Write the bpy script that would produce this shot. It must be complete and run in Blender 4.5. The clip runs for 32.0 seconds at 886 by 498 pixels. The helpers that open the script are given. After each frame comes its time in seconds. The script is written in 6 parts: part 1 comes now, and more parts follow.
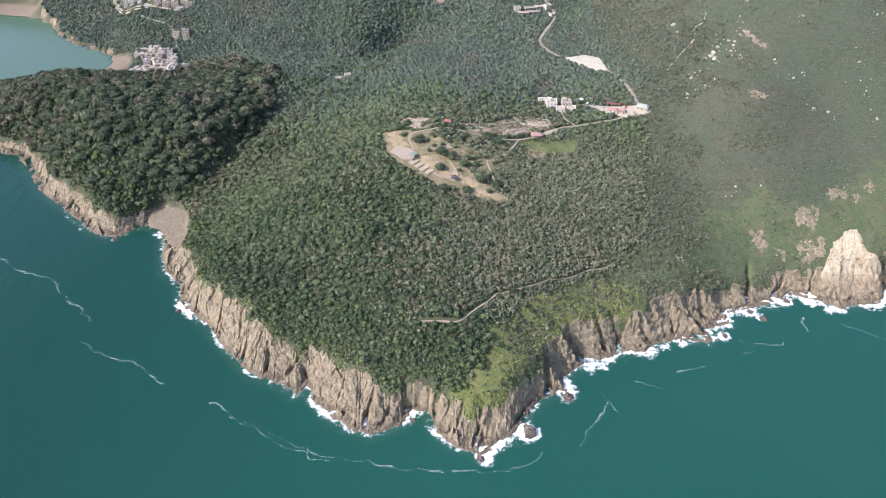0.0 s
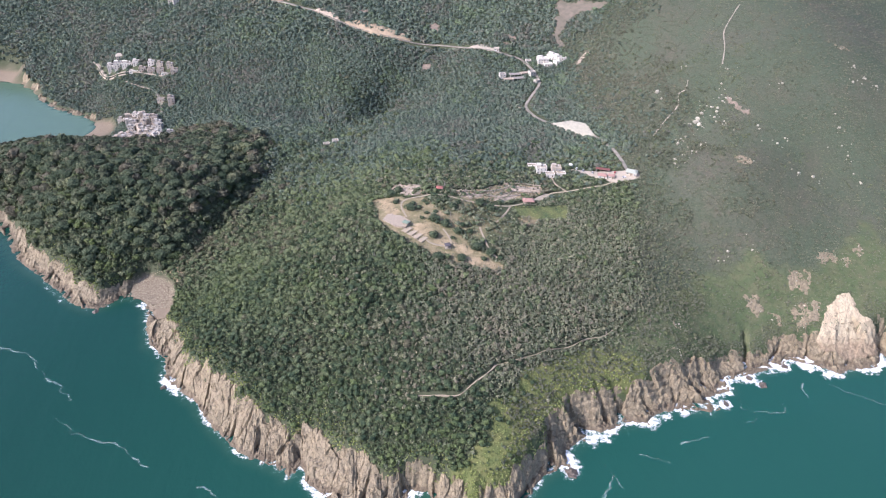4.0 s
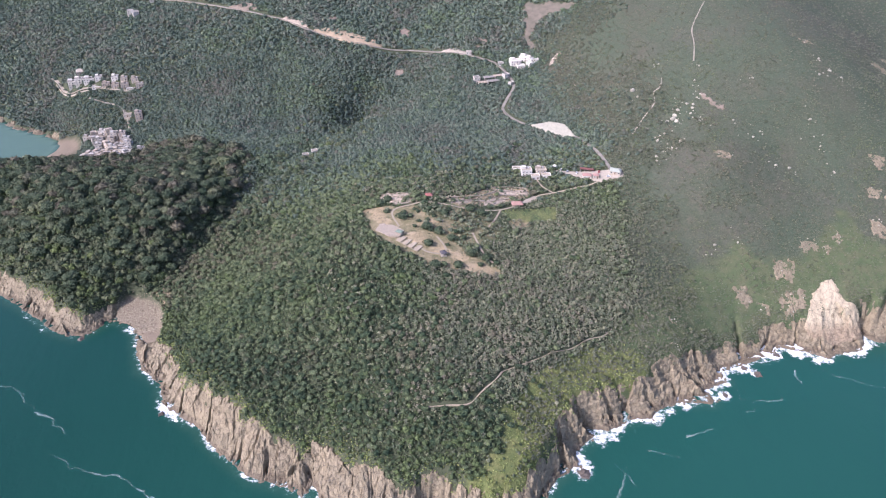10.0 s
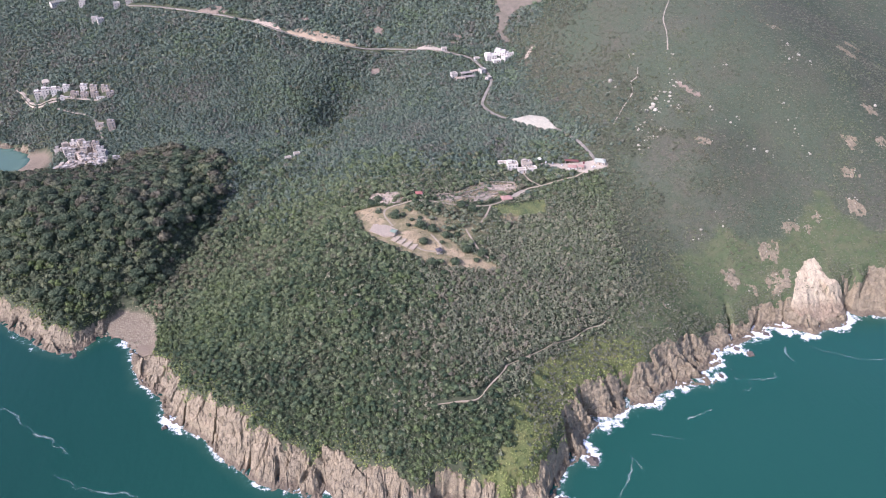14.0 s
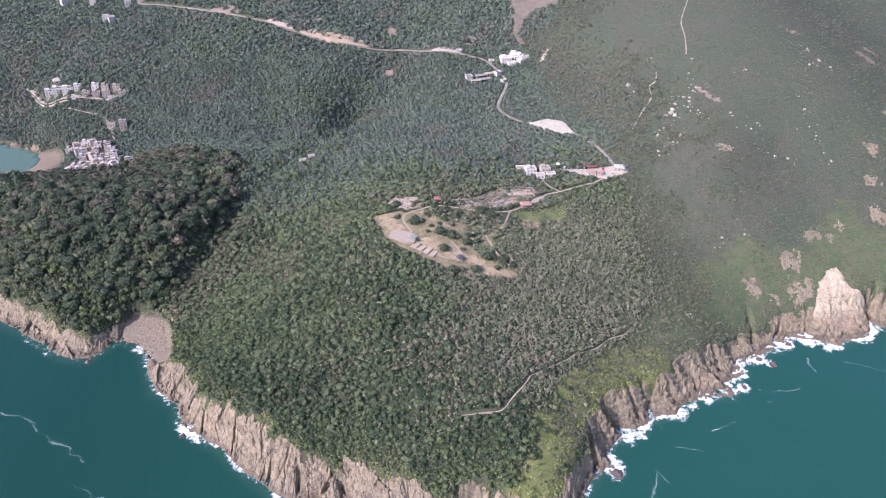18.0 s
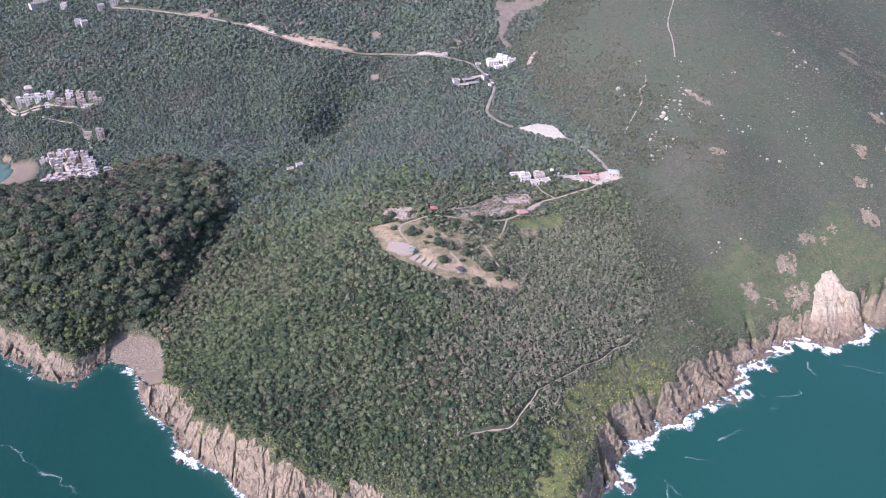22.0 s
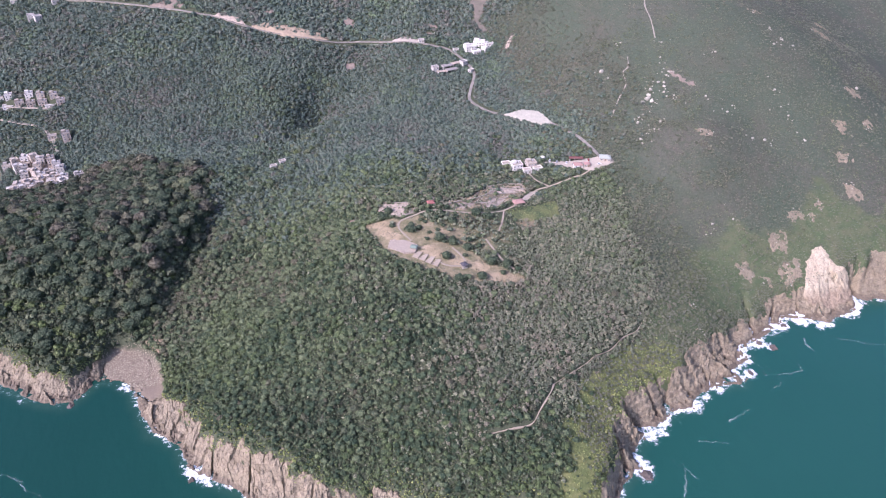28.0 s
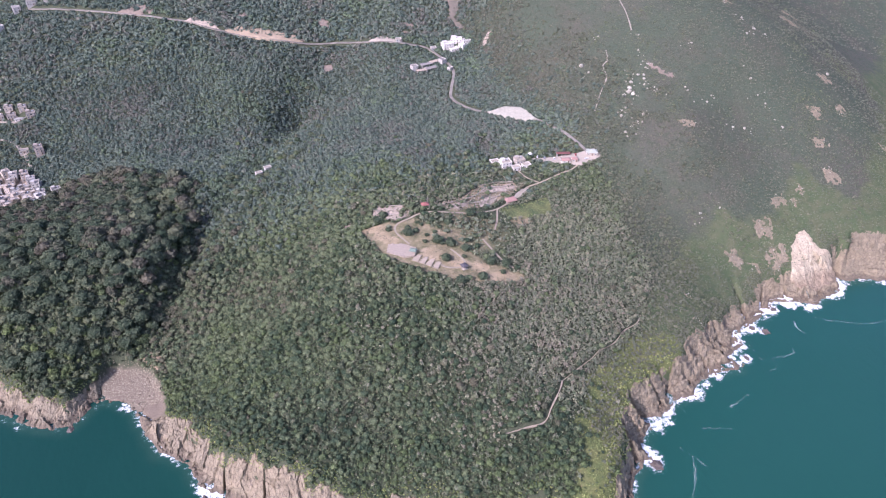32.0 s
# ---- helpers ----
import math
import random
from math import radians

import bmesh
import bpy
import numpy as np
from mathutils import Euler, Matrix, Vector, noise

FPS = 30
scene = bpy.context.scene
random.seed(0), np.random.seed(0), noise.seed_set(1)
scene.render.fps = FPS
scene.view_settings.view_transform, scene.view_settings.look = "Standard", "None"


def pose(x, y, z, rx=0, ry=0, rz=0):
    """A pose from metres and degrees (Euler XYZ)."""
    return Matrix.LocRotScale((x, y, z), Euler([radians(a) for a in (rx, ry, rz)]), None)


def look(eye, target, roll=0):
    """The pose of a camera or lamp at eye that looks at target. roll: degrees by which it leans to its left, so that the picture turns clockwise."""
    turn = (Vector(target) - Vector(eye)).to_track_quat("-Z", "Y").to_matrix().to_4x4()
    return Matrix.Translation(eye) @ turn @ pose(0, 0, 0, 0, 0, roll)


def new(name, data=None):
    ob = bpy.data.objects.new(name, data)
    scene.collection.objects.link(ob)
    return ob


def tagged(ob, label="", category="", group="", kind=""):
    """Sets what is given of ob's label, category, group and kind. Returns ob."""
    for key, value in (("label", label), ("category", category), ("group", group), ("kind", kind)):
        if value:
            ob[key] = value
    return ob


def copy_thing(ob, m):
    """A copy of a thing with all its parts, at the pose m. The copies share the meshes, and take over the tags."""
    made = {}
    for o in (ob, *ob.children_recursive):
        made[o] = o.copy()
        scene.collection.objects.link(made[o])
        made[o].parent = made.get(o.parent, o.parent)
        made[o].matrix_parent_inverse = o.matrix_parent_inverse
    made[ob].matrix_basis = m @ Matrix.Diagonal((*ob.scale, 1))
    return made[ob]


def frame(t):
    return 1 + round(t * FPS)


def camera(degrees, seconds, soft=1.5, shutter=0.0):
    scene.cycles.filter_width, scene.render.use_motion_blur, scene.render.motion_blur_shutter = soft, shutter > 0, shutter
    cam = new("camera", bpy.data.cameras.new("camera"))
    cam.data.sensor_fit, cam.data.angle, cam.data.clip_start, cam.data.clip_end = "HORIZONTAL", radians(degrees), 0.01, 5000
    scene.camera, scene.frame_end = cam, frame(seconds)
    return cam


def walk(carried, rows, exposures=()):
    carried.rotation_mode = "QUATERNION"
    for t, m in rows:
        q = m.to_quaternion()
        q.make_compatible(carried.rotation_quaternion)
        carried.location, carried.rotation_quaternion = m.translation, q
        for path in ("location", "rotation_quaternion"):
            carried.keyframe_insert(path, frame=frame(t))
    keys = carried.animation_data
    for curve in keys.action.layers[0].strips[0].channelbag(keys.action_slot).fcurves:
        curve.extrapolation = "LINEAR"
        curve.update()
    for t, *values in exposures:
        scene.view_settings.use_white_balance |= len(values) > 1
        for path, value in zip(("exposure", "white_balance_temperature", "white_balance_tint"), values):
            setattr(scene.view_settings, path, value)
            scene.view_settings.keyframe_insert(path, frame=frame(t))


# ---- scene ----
cam = camera(65.27, 32.0, 1.1)
PATH = [
    (0, (9.78, 29.15, 420.64), (-13.52, 497.62, 46.48), 1.876),
    (0.5, (7.92, 30.56, 424.61), (-15.92, 497.82, 48.97), 1.771),
    (1, (6.40, 32.45, 425.79), (-17.35, 499.16, 49.47), 1.930),
    (1.5, (4.94, 33.90, 425.63), (-9.75, 501.30, 49.70), 2.003),
    (2, (2.95, 35.54, 424.98), (-1.68, 503.50, 49.50), 2.058),
    (2.5, (0.88, 37.24, 424.44), (-3.84, 505.64, 49.50), 2.161),
    (3, (-1.36, 40.07, 424.06), (-6.07, 511.35, 52.75), 2.380),
    (3.5, (-4.02, 42.39, 424.16), (-8.84, 523.57, 65.77), 2.497),
    (4, (-7.39, 43.55, 424.05), (-12.78, 541.07, 88.72), 2.601),
    (4.5, (-9.43, 46.18, 424.56), (-16.26, 544.29, 90.13), 2.407),
    (6.5, (-17.69, 50.10, 425.35), (-14.28, 545.57, 86.98), 1.922),
    (7, (-20.71, 50.06, 425.78), (-13.49, 545.25, 87.05), 1.989),
    (7.5, (-23.76, 49.88, 425.96), (-12.11, 545.00, 87.25), 2.021),
    (8, (-26.73, 50.18, 426.06), (-11.12, 545.21, 87.38), 2.044),
    (8.5, (-29.76, 50.13, 426.20), (-9.20, 544.91, 87.42), 2.064),
    (9, (-33.36, 49.68, 426.33), (-5.58, 544.99, 88.84), 2.086),
    (9.5, (-37.44, 49.28, 426.29), (-6.24, 547.14, 92.88), 2.111),
    (10, (-41.01, 49.16, 426.43), (-9.92, 547.01, 92.99), 2.146),
    (10.5, (-44.29, 49.23, 426.63), (-13.34, 547.03, 93.10), 2.159),
    (11, (-47.42, 49.24, 427.28), (-14.00, 546.70, 93.49), 2.145),
    (11.5, (-50.73, 49.14, 427.86), (-7.61, 545.65, 93.76), 2.048),
    (12, (-54.26, 49.18, 428.01), (-1.20, 544.66, 93.82), 1.973),
    (12.5, (-57.94, 49.07, 428.16), (-0.50, 544.02, 93.92), 1.943),
    (13, (-61.44, 49.18, 428.10), (-0.71, 543.23, 93.09), 1.884),
    (13.5, (-64.65, 49.92, 428.24), (-3.80, 543.90, 93.15), 1.494),
    (14, (-67.15, 50.45, 428.48), (-6.93, 543.89, 92.48), 1.278),
    (14.5, (-69.34, 51.17, 428.98), (-9.46, 544.05, 92.10), 1.146),
    (16.5, (-77.18, 57.35, 429.66), (-17.34, 549.93, 92.34), 1.413),
    (17, (-79.60, 59.21, 430.04), (-19.50, 551.59, 92.47), 1.563),
    (17.5, (-82.04, 61.31, 430.25), (-21.74, 553.54, 92.51), 1.682),
    (18, (-84.27, 63.39, 430.33), (-23.86, 555.74, 92.78), 1.798),
    (18.5, (-86.66, 65.61, 430.55), (-26.04, 557.90, 92.94), 1.927),
    (19, (-89.34, 67.82, 430.80), (-27.78, 559.95, 93.14), 2.014),
    (19.5, (-91.87, 70.18, 430.96), (-28.77, 562.04, 93.19), 2.076),
    (20, (-94.18, 72.73, 431.02), (-26.62, 564.07, 93.35), 2.137),
    (20.5, (-96.80, 75.04, 431.15), (-23.13, 565.52, 93.50), 2.155),
    (21, (-99.76, 77.46, 431.57), (-19.88, 566.79, 93.66), 2.184),
    (21.5, (-103.13, 80.35, 432.26), (-19.57, 568.90, 94.11), 2.263),
    (22, (-105.80, 83.56, 433.02), (-21.59, 571.54, 94.22), 2.314),
    (22.5, (-108.04, 86.63, 433.79), (-23.97, 574.39, 94.64), 2.340),
    (23, (-110.14, 89.64, 434.64), (-26.17, 577.16, 95.12), 2.403),
    (23.5, (-113.48, 92.29, 434.15), (-29.16, 580.18, 95.25), 2.492),
    (24, (-117.02, 94.64, 434.17), (-32.32, 582.82, 95.78), 2.594),
    (24.5, (-119.81, 96.86, 434.51), (-35.38, 585.32, 96.46), 2.617),
    (25, (-122.57, 99.37, 435.21), (-38.49, 587.90, 97.17), 2.634),
    (25.5, (-125.42, 101.17, 435.68), (-35.71, 588.86, 97.87), 2.579),
    (27.5, (-138.50, 106.70, 437.20), (-21.55, 578.25, 85.12), 2.256),
    (28, (-142.02, 107.46, 437.41), (-22.31, 578.24, 85.23), 2.230),
    (28.5, (-145.84, 108.83, 437.57), (-22.28, 578.63, 85.41), 2.173),
    (29, (-149.67, 109.94, 437.65), (-22.49, 578.85, 85.58), 2.129),
    (29.5, (-153.63, 111.23, 437.72), (-22.22, 578.92, 85.57), 2.057),
    (30, (-157.41, 112.75, 437.65), (-21.77, 579.12, 85.38), 2.002),
    (30.5, (-161.19, 114.09, 437.79), (-21.43, 579.08, 85.31), 1.971),
    (31, (-164.61, 115.54, 438.41), (-21.27, 579.03, 85.38), 1.935),
    (31.5, (-167.29, 117.48, 439.91), (-21.10, 579.19, 85.71), 1.859),
    (32, (-169.32, 119.72, 442.51), (-20.88, 579.25, 86.42), 1.777),
]
walk(cam, [(t, look(e, g, r)) for t, e, g, r in PATH],
     [(0.0, 1.08, 5930, 21), (3.0, 1.07, 5850, 24), (9.0, 1.02, 5720, 29), (17.0, 1.02, 5720, 34), (20.0, 1.02, 5560, 37), (32.0, 0.99, 5570, 39)])

# ---- daylight ----
SUN_FROM = Vector((-0.80, -0.42, 0.72)).normalized()
world = bpy.data.worlds.new("sky")
scene.world = world
world.use_nodes = True
wn = world.node_tree.nodes
sky = wn.new("ShaderNodeTexSky")
sky.sky_type = "NISHITA"
sky.sun_disc = False
sky.sun_elevation = math.asin(SUN_FROM.z)
sky.sun_rotation = math.atan2(SUN_FROM.x, SUN_FROM.y)
sky.air_density = 1.0
sky.dust_density = 2.5
wn["Background"].inputs["Strength"].default_value = 0.15
world.node_tree.links.new(sky.outputs["Color"], wn["Background"].inputs["Color"])
sun_data = bpy.data.lights.new("sun", "SUN")
sun_data.energy = 3.3
sun_data.angle = radians(0.6)
sun_data.color = (1.0, 0.94, 0.85)
sun = new("sun", sun_data)
sun.matrix_world = look(SUN_FROM * 900, (0, 0, 0))

# ---- numeric noise ----
def hash01(ix, iy, seed):
    h = (ix.astype(np.int64) * 374761393 + iy.astype(np.int64) * 668265263 + seed * 1442695041) & 0xFFFFFFFF
    h = ((h ^ (h >> 13)) * 1274126177) & 0xFFFFFFFF
    return ((h ^ (h >> 16)) & 0xFFFFFF) / 16777215.0


def vnoise(x, y, seed=0):
    """Smooth value noise, -1 to 1."""
    x, y = np.asarray(x, float), np.asarray(y, float)
    ix, iy = np.floor(x), np.floor(y)
    fx, fy = x - ix, y - iy
    fx, fy = fx * fx * (3 - 2 * fx), fy * fy * (3 - 2 * fy)
    a, b = hash01(ix, iy, seed), hash01(ix + 1, iy, seed)
    c, d = hash01(ix, iy + 1, seed), hash01(ix + 1, iy + 1, seed)
    return 2 * ((a * (1 - fx) + b * fx) * (1 - fy) + (c * (1 - fx) + d * fx) * fy) - 1


def fbm(x, y, seed=0, octaves=4):
    total, amp = 0.0, 0.5
    for o in range(octaves):
        total = total + amp * vnoise(x * 2**o, y * 2**o, seed + o)
        amp *= 0.5
    return total


def cells(x, y, seed=0):
    """Distance to the nearest and second nearest jittered cell point, and a number for the cell."""
    ix, iy = np.floor(x), np.floor(y)
    best, second, tag = np.full(x.shape, 9.0), np.full(x.shape, 9.0), np.zeros(x.shape)
    for dx in (-1, 0, 1):
        for dy in (-1, 0, 1):
            cx, cy = ix + dx, iy + dy
            far = np.hypot(cx + hash01(cx, cy, seed) - x, cy + hash01(cx, cy, seed + 7) - y)
            closer = far < best
            second = np.where(closer, best, np.minimum(second, far))
            tag = np.where(closer, hash01(cx, cy, seed + 13), tag)
            best = np.where(closer, far, best)
    return best, second, tag


def ease(a, b, x):
    t = np.clip((x - a) / (b - a), 0, 1)
    return t * t * (3 - 2 * t)


# ---- the plan: shoreline (x, y, width of bare rock) from the far bay round the headland to the east ----
SHORE_BAY = [
    (-1500, 1350, 10), (-1100, 1180, 10), (-900, 1110, 8), (-800, 1095, 4), (-740, 1086, 3), (-706, 1086, 8), (-670, 1058, 9),
    (-640, 1020, 10), (-598, 988, 9), (-552, 970, 9), (-529, 957, 6), (-518, 936, 4), (-516, 918, 4), (-525, 897, 4), (-545, 881, 4),
]
SHORE_WEST = [
    (-600, 850, 12), (-650, 800, 12), (-640, 740, 13), (-585, 700, 14), (-534, 681, 18), (-509, 676, 20), (-446, 609, 22),
    (-402, 578, 23), (-368, 552, 24), (-349, 542, 25), (-337, 540, 23), (-322, 557, 16), (-315, 564, 26), (-302, 558, 32),
    (-287, 540, 31), (-281, 521, 29), (-269, 497, 27), (-247, 479, 26), (-239, 456, 27), (-226, 446, 27), (-210, 436, 28), (-194, 418, 29),
]
SHORE_HEAD = [
    (-183, 406, 30), (-156, 384, 33), (-129, 375, 36), (-117, 366, 38), (-110, 376, 34), (-103, 366, 36), (-88, 349, 38), (-69, 339, 40),
    (-54, 335, 40), (-42, 340, 36), (-31, 348, 26), (-27, 360, 9), (-14, 361, 9), (-11, 351, 22), (-5, 341, 30), (6, 332, 36),
    (18, 328, 40), (26, 325, 42), (34, 332, 40), (47, 341, 36), (59, 361, 17), (68, 375, 17), (84, 389, 20), (91, 386, 24), (90, 402, 20),
]
SHORE_EAST = [
    (107, 418, 19), (103, 425, 16), (121, 425, 20), (141, 436, 22), (160, 437, 24), (168, 445, 22), (186, 454, 25), (216, 452, 31),
    (221, 457, 31), (215, 467, 26), (226, 473, 22), (240, 479, 22), (240, 490, 18), (255, 497, 17), (279, 505, 17), (293, 512, 18),
    (306, 521, 18), (321, 519, 22), (337, 512, 27), (347, 508, 30), (364, 513, 34), (385, 518, 36), (392, 527, 30), (397, 538, 16), (403, 532, 28), (422, 528, 32), (440, 520, 36),
    (475, 516, 36), (530, 556, 32), (610, 640, 30), (720, 760, 26), (900, 900, 24), (1250, 1080, 20), (1900, 1300, 20),
]
SHORE = np.array(SHORE_BAY + SHORE_WEST + SHORE_HEAD + SHORE_EAST, float)

# ---- spot heights of the bare ground, by landform ----
HEIGHTS_HEADLAND = [
    (-57, 614, 89), (-16, 627, 91), (41, 540, 72), (68, 646, 78), (-21, 407, 46), (9, 408, 47), (36, 440, 50), (76, 461, 49),
    (-72, 465, 62), (-104, 411, 27), (-75, 382, 25), (-21, 367, 24), (51, 367, 25), (71, 410, 27), (-162, 424, 32), (-208, 465, 36),
    (-192, 478, 35), (-110, 540, 82), (-90, 590, 86), (10, 560, 78), (-25, 525, 76), (-170, 590, 52), (90, 560, 68), (-252, 502, 15), (-230, 466, 18),
]
HEIGHTS_WEST = [
    (-315, 641, 52), (-292, 630, 42), (-268, 622, 28), (-252, 655, 34), (-300, 668, 60), (-240, 692, 42), (-275, 668, 52), (-262, 712, 54),
    (-334, 553, 13), (-350, 558, 15), (-326, 568, 12),
    (-277, 588, 13), (-304, 572, 4), (-425, 696, 62), (-339, 686, 63), (-291, 770, 56), (-363, 612, 32), (-257, 632, 30), (-310, 600, 22),
    (-418, 620, 30), (-404, 594, 11), (-448, 626, 11), (-500, 690, 13), (-366, 567, 10), (-560, 706, 12), (-390, 690, 66), (-500, 720, 52), (-233, 749, 50), (-540, 800, 30), (-590, 760, 26), (-400, 790, 44),
    (-419, 890, 17), (-470, 910, 8), (-502, 1009, 58), (-600, 1010, 7), (-650, 1048, 9), (-552, 994, 8), (-610, 1060, 28), (-600, 1150, 80), (-453, 1127, 115), (-800, 1200, 60),
]
HEIGHTS_VALLEY = [
    (-154, 801, 56), (-98, 882, 66), (-53, 994, 92), (25, 992, 116), (-70, 1043, 121), (-105, 1019, 118), (-201, 1054, 136), (-274, 1089, 145),
    (72, 860, 82), (117, 982, 108), (151, 783, 91), (167, 694, 89), (0, 728, 86), (-57, 812, 76), (-202, 900, 62), (-320, 960, 74),
    (-100, 1150, 160), (-300, 1250, 200), (100, 1150, 175), (100, 1350, 260), (-600, 1400, 170), (-250, 840, 56), (-172, 930, 88), (-145, 938, 86), (-134, 962, 98), (-104, 912, 55), (-150, 985, 106), (-330, 850, 38),
]
HEIGHTS_EAST = [
    (255, 766, 118), (230, 815, 129), (304, 856, 156), (308, 774, 134), (430, 645, 83), (291, 690, 113), (362, 688, 101), (506, 740, 121),
    (358, 572, 42), (299, 578, 47), (267, 536, 20), (220, 582, 48), (196, 515, 38), (192, 490, 30), (145, 451, 24), (224, 507, 21),
    (120, 442, 24), (365, 975, 190), (480, 1000, 190), (649, 1009, 130), (420, 850, 172), (560, 860, 140), (470, 560, 40), (600, 760, 90),
    (800, 1000, 90), (500, 1200, 210), (900, 1200, 150), (220, 1000, 150), (1100, 1300, 170), (380, 542, 30), (260, 640, 85), (300, 533, 15),
]
SPOTS = np.array(HEIGHTS_HEADLAND + HEIGHTS_WEST + HEIGHTS_VALLEY + HEIGHTS_EAST, float)


def _kernel(r2):
    return r2 * np.log(r2 + 1e-9) * 0.5


def _fit_ground():
    x, y = SPOTS[:, 0] / 100, SPOTS[:, 1] / 100
    n = len(x)
    k = _kernel((x[:, None] - x) ** 2 + (y[:, None] - y) ** 2) + 0.02 * np.eye(n)
    p = np.stack([np.ones(n), x, y], 1)
    a = np.block([[k, p], [p.T, np.zeros((3, 3))]])
    return np.linalg.solve(a, np.r_[SPOTS[:, 2], 0, 0, 0])


_W = _fit_ground()


def inland(x, y):
    """Height of the land as if it had no shore, smooth between the spot heights."""
    shape = np.shape(x)
    x, y = np.ravel(x) / 100, np.ravel(y) / 100
    out = _W[-3] + _W[-2] * x + _W[-1] * y
    for w, (sx, sy, _) in zip(_W, SPOTS / 100):
        out = out + w * _kernel((x - sx) ** 2 + (y - sy) ** 2)
    return out.reshape(shape)


def shore(x, y):
    """Signed distance from the waterline (inland positive) and the width of bare rock there."""
    shape = np.shape(x)
    x, y = np.ravel(np.asarray(x, float)), np.ravel(np.asarray(y, float))
    wx = x + 2.6 * fbm(x / 11, y / 11, 31, 3) + 1.0 * vnoise(x / 3.1, y / 3.1, 35)
    wy = y + 2.6 * fbm(x / 11, y / 11, 41, 3) + 1.0 * vnoise(x / 3.1, y / 3.1, 45)
    best, width, side = np.full(x.shape, 1e9), np.zeros(x.shape), np.zeros(x.shape)
    inside = np.zeros(x.shape, bool)
    ring = np.r_[SHORE, [[1900, 3000, 20], [-1500, 3000, 20], SHORE[0]]]
    for (ax, ay, aw), (bx, by, bw) in zip(ring[:-1], ring[1:]):
        ex, ey = bx - ax, by - ay
        t = np.clip(((wx - ax) * ex + (wy - ay) * ey) / (ex * ex + ey * ey), 0, 1)
        far = (wx - ax - t * ex) ** 2 + (wy - ay - t * ey) ** 2
        near = far < best
        best = np.where(near, far, best)
        width = np.where(near, aw + t * (bw - aw), width)
        if abs(ey) > 1e-9:
            cross = (ay > wy) != (by > wy)
            inside ^= cross & (wx < ax + (wy - ay) / ey * ex)
    d = np.sqrt(best) * np.where(inside, 1, -1)
    return d.reshape(shape), width.reshape(shape)


# clefts that cut back from the sea: foot, head, depth, half width
GULLIES = [((262, 502), (266, 538), 15, 3.2), ((222, 468), (211, 494), 13, 4.2), ((104, 419), (80, 432), 11, 3.4), ((166, 446), (153, 459), 9, 3.0),
           ((-29, 352), (-33, 368), 10, 3.2), ((-9, 354), (-5, 368), 9, 2.8), ((-109, 370), (-115, 388), 12, 3.0), ((129, 427), (115, 450), 12, 3.6), ((140, 441), (126, 456), 9, 2.6),
           ((78, 382), (74, 410), 12, 4.2), ((54, 352), (68, 384), 12, 4.2), ((-129, 375), (-117, 396), 9, 2.2), ((-144, 380), (-145, 404), 8, 1.9), ((-168, 395), (-163, 408), 7, 2.2),
           ((-46, 342), (-41, 360), 6, 1.8), ((-59, 348), (-53, 368), 6, 1.8), ((22, 332), (27, 362), 7, 2.0), ((8, 340), (15, 364), 5, 1.7),
           ((290, 520), (302, 536), 6, 2.2), ((324, 526), (328, 543), 7, 2.0), ((188, 455), (184, 472), 6, 2.4), ((-236, 452), (-222, 464), 6, 2.8),
           ((395, 527), (402, 556), 15, 3.6), ((-122, 896), (-92, 955), 6, 28.0)]
# the stream that comes down the valley to the beach
STREAM = [(-286, 592), (-268, 606), (-265, 625), (-258, 644), (-248, 664), (-238, 694), (-225, 724), (-209, 765), (-187, 794), (-156, 829), (-124, 875), (-104, 923)]


def beachy(x, y):
    """1 on the shingle beach and the bay's sand, 0 elsewhere."""
    a = 1 - ease(0.75, 1.1, np.hypot((x + 293 + 0.35 * (y - 570)) / 25, (y - 571) / 24) + 0.22 * fbm(x / 9, y / 9, 29, 3))
    a = np.maximum(a, 1 - ease(0.7, 1.15, np.hypot((x + 279 + 0.35 * (y - 550)) / 14, (y - 550) / 24) + 0.3 * fbm(x / 7, y / 7, 37, 3)))
    b = 1 - ease(0.7, 1.2, np.hypot((x + 508) / 33, (y - 908) / 48))
    c = 1 - ease(0.7, 1.2, np.hypot((x + 760) / 60, (y - 1100) / 35))
    return np.maximum(np.maximum(a, b), c)


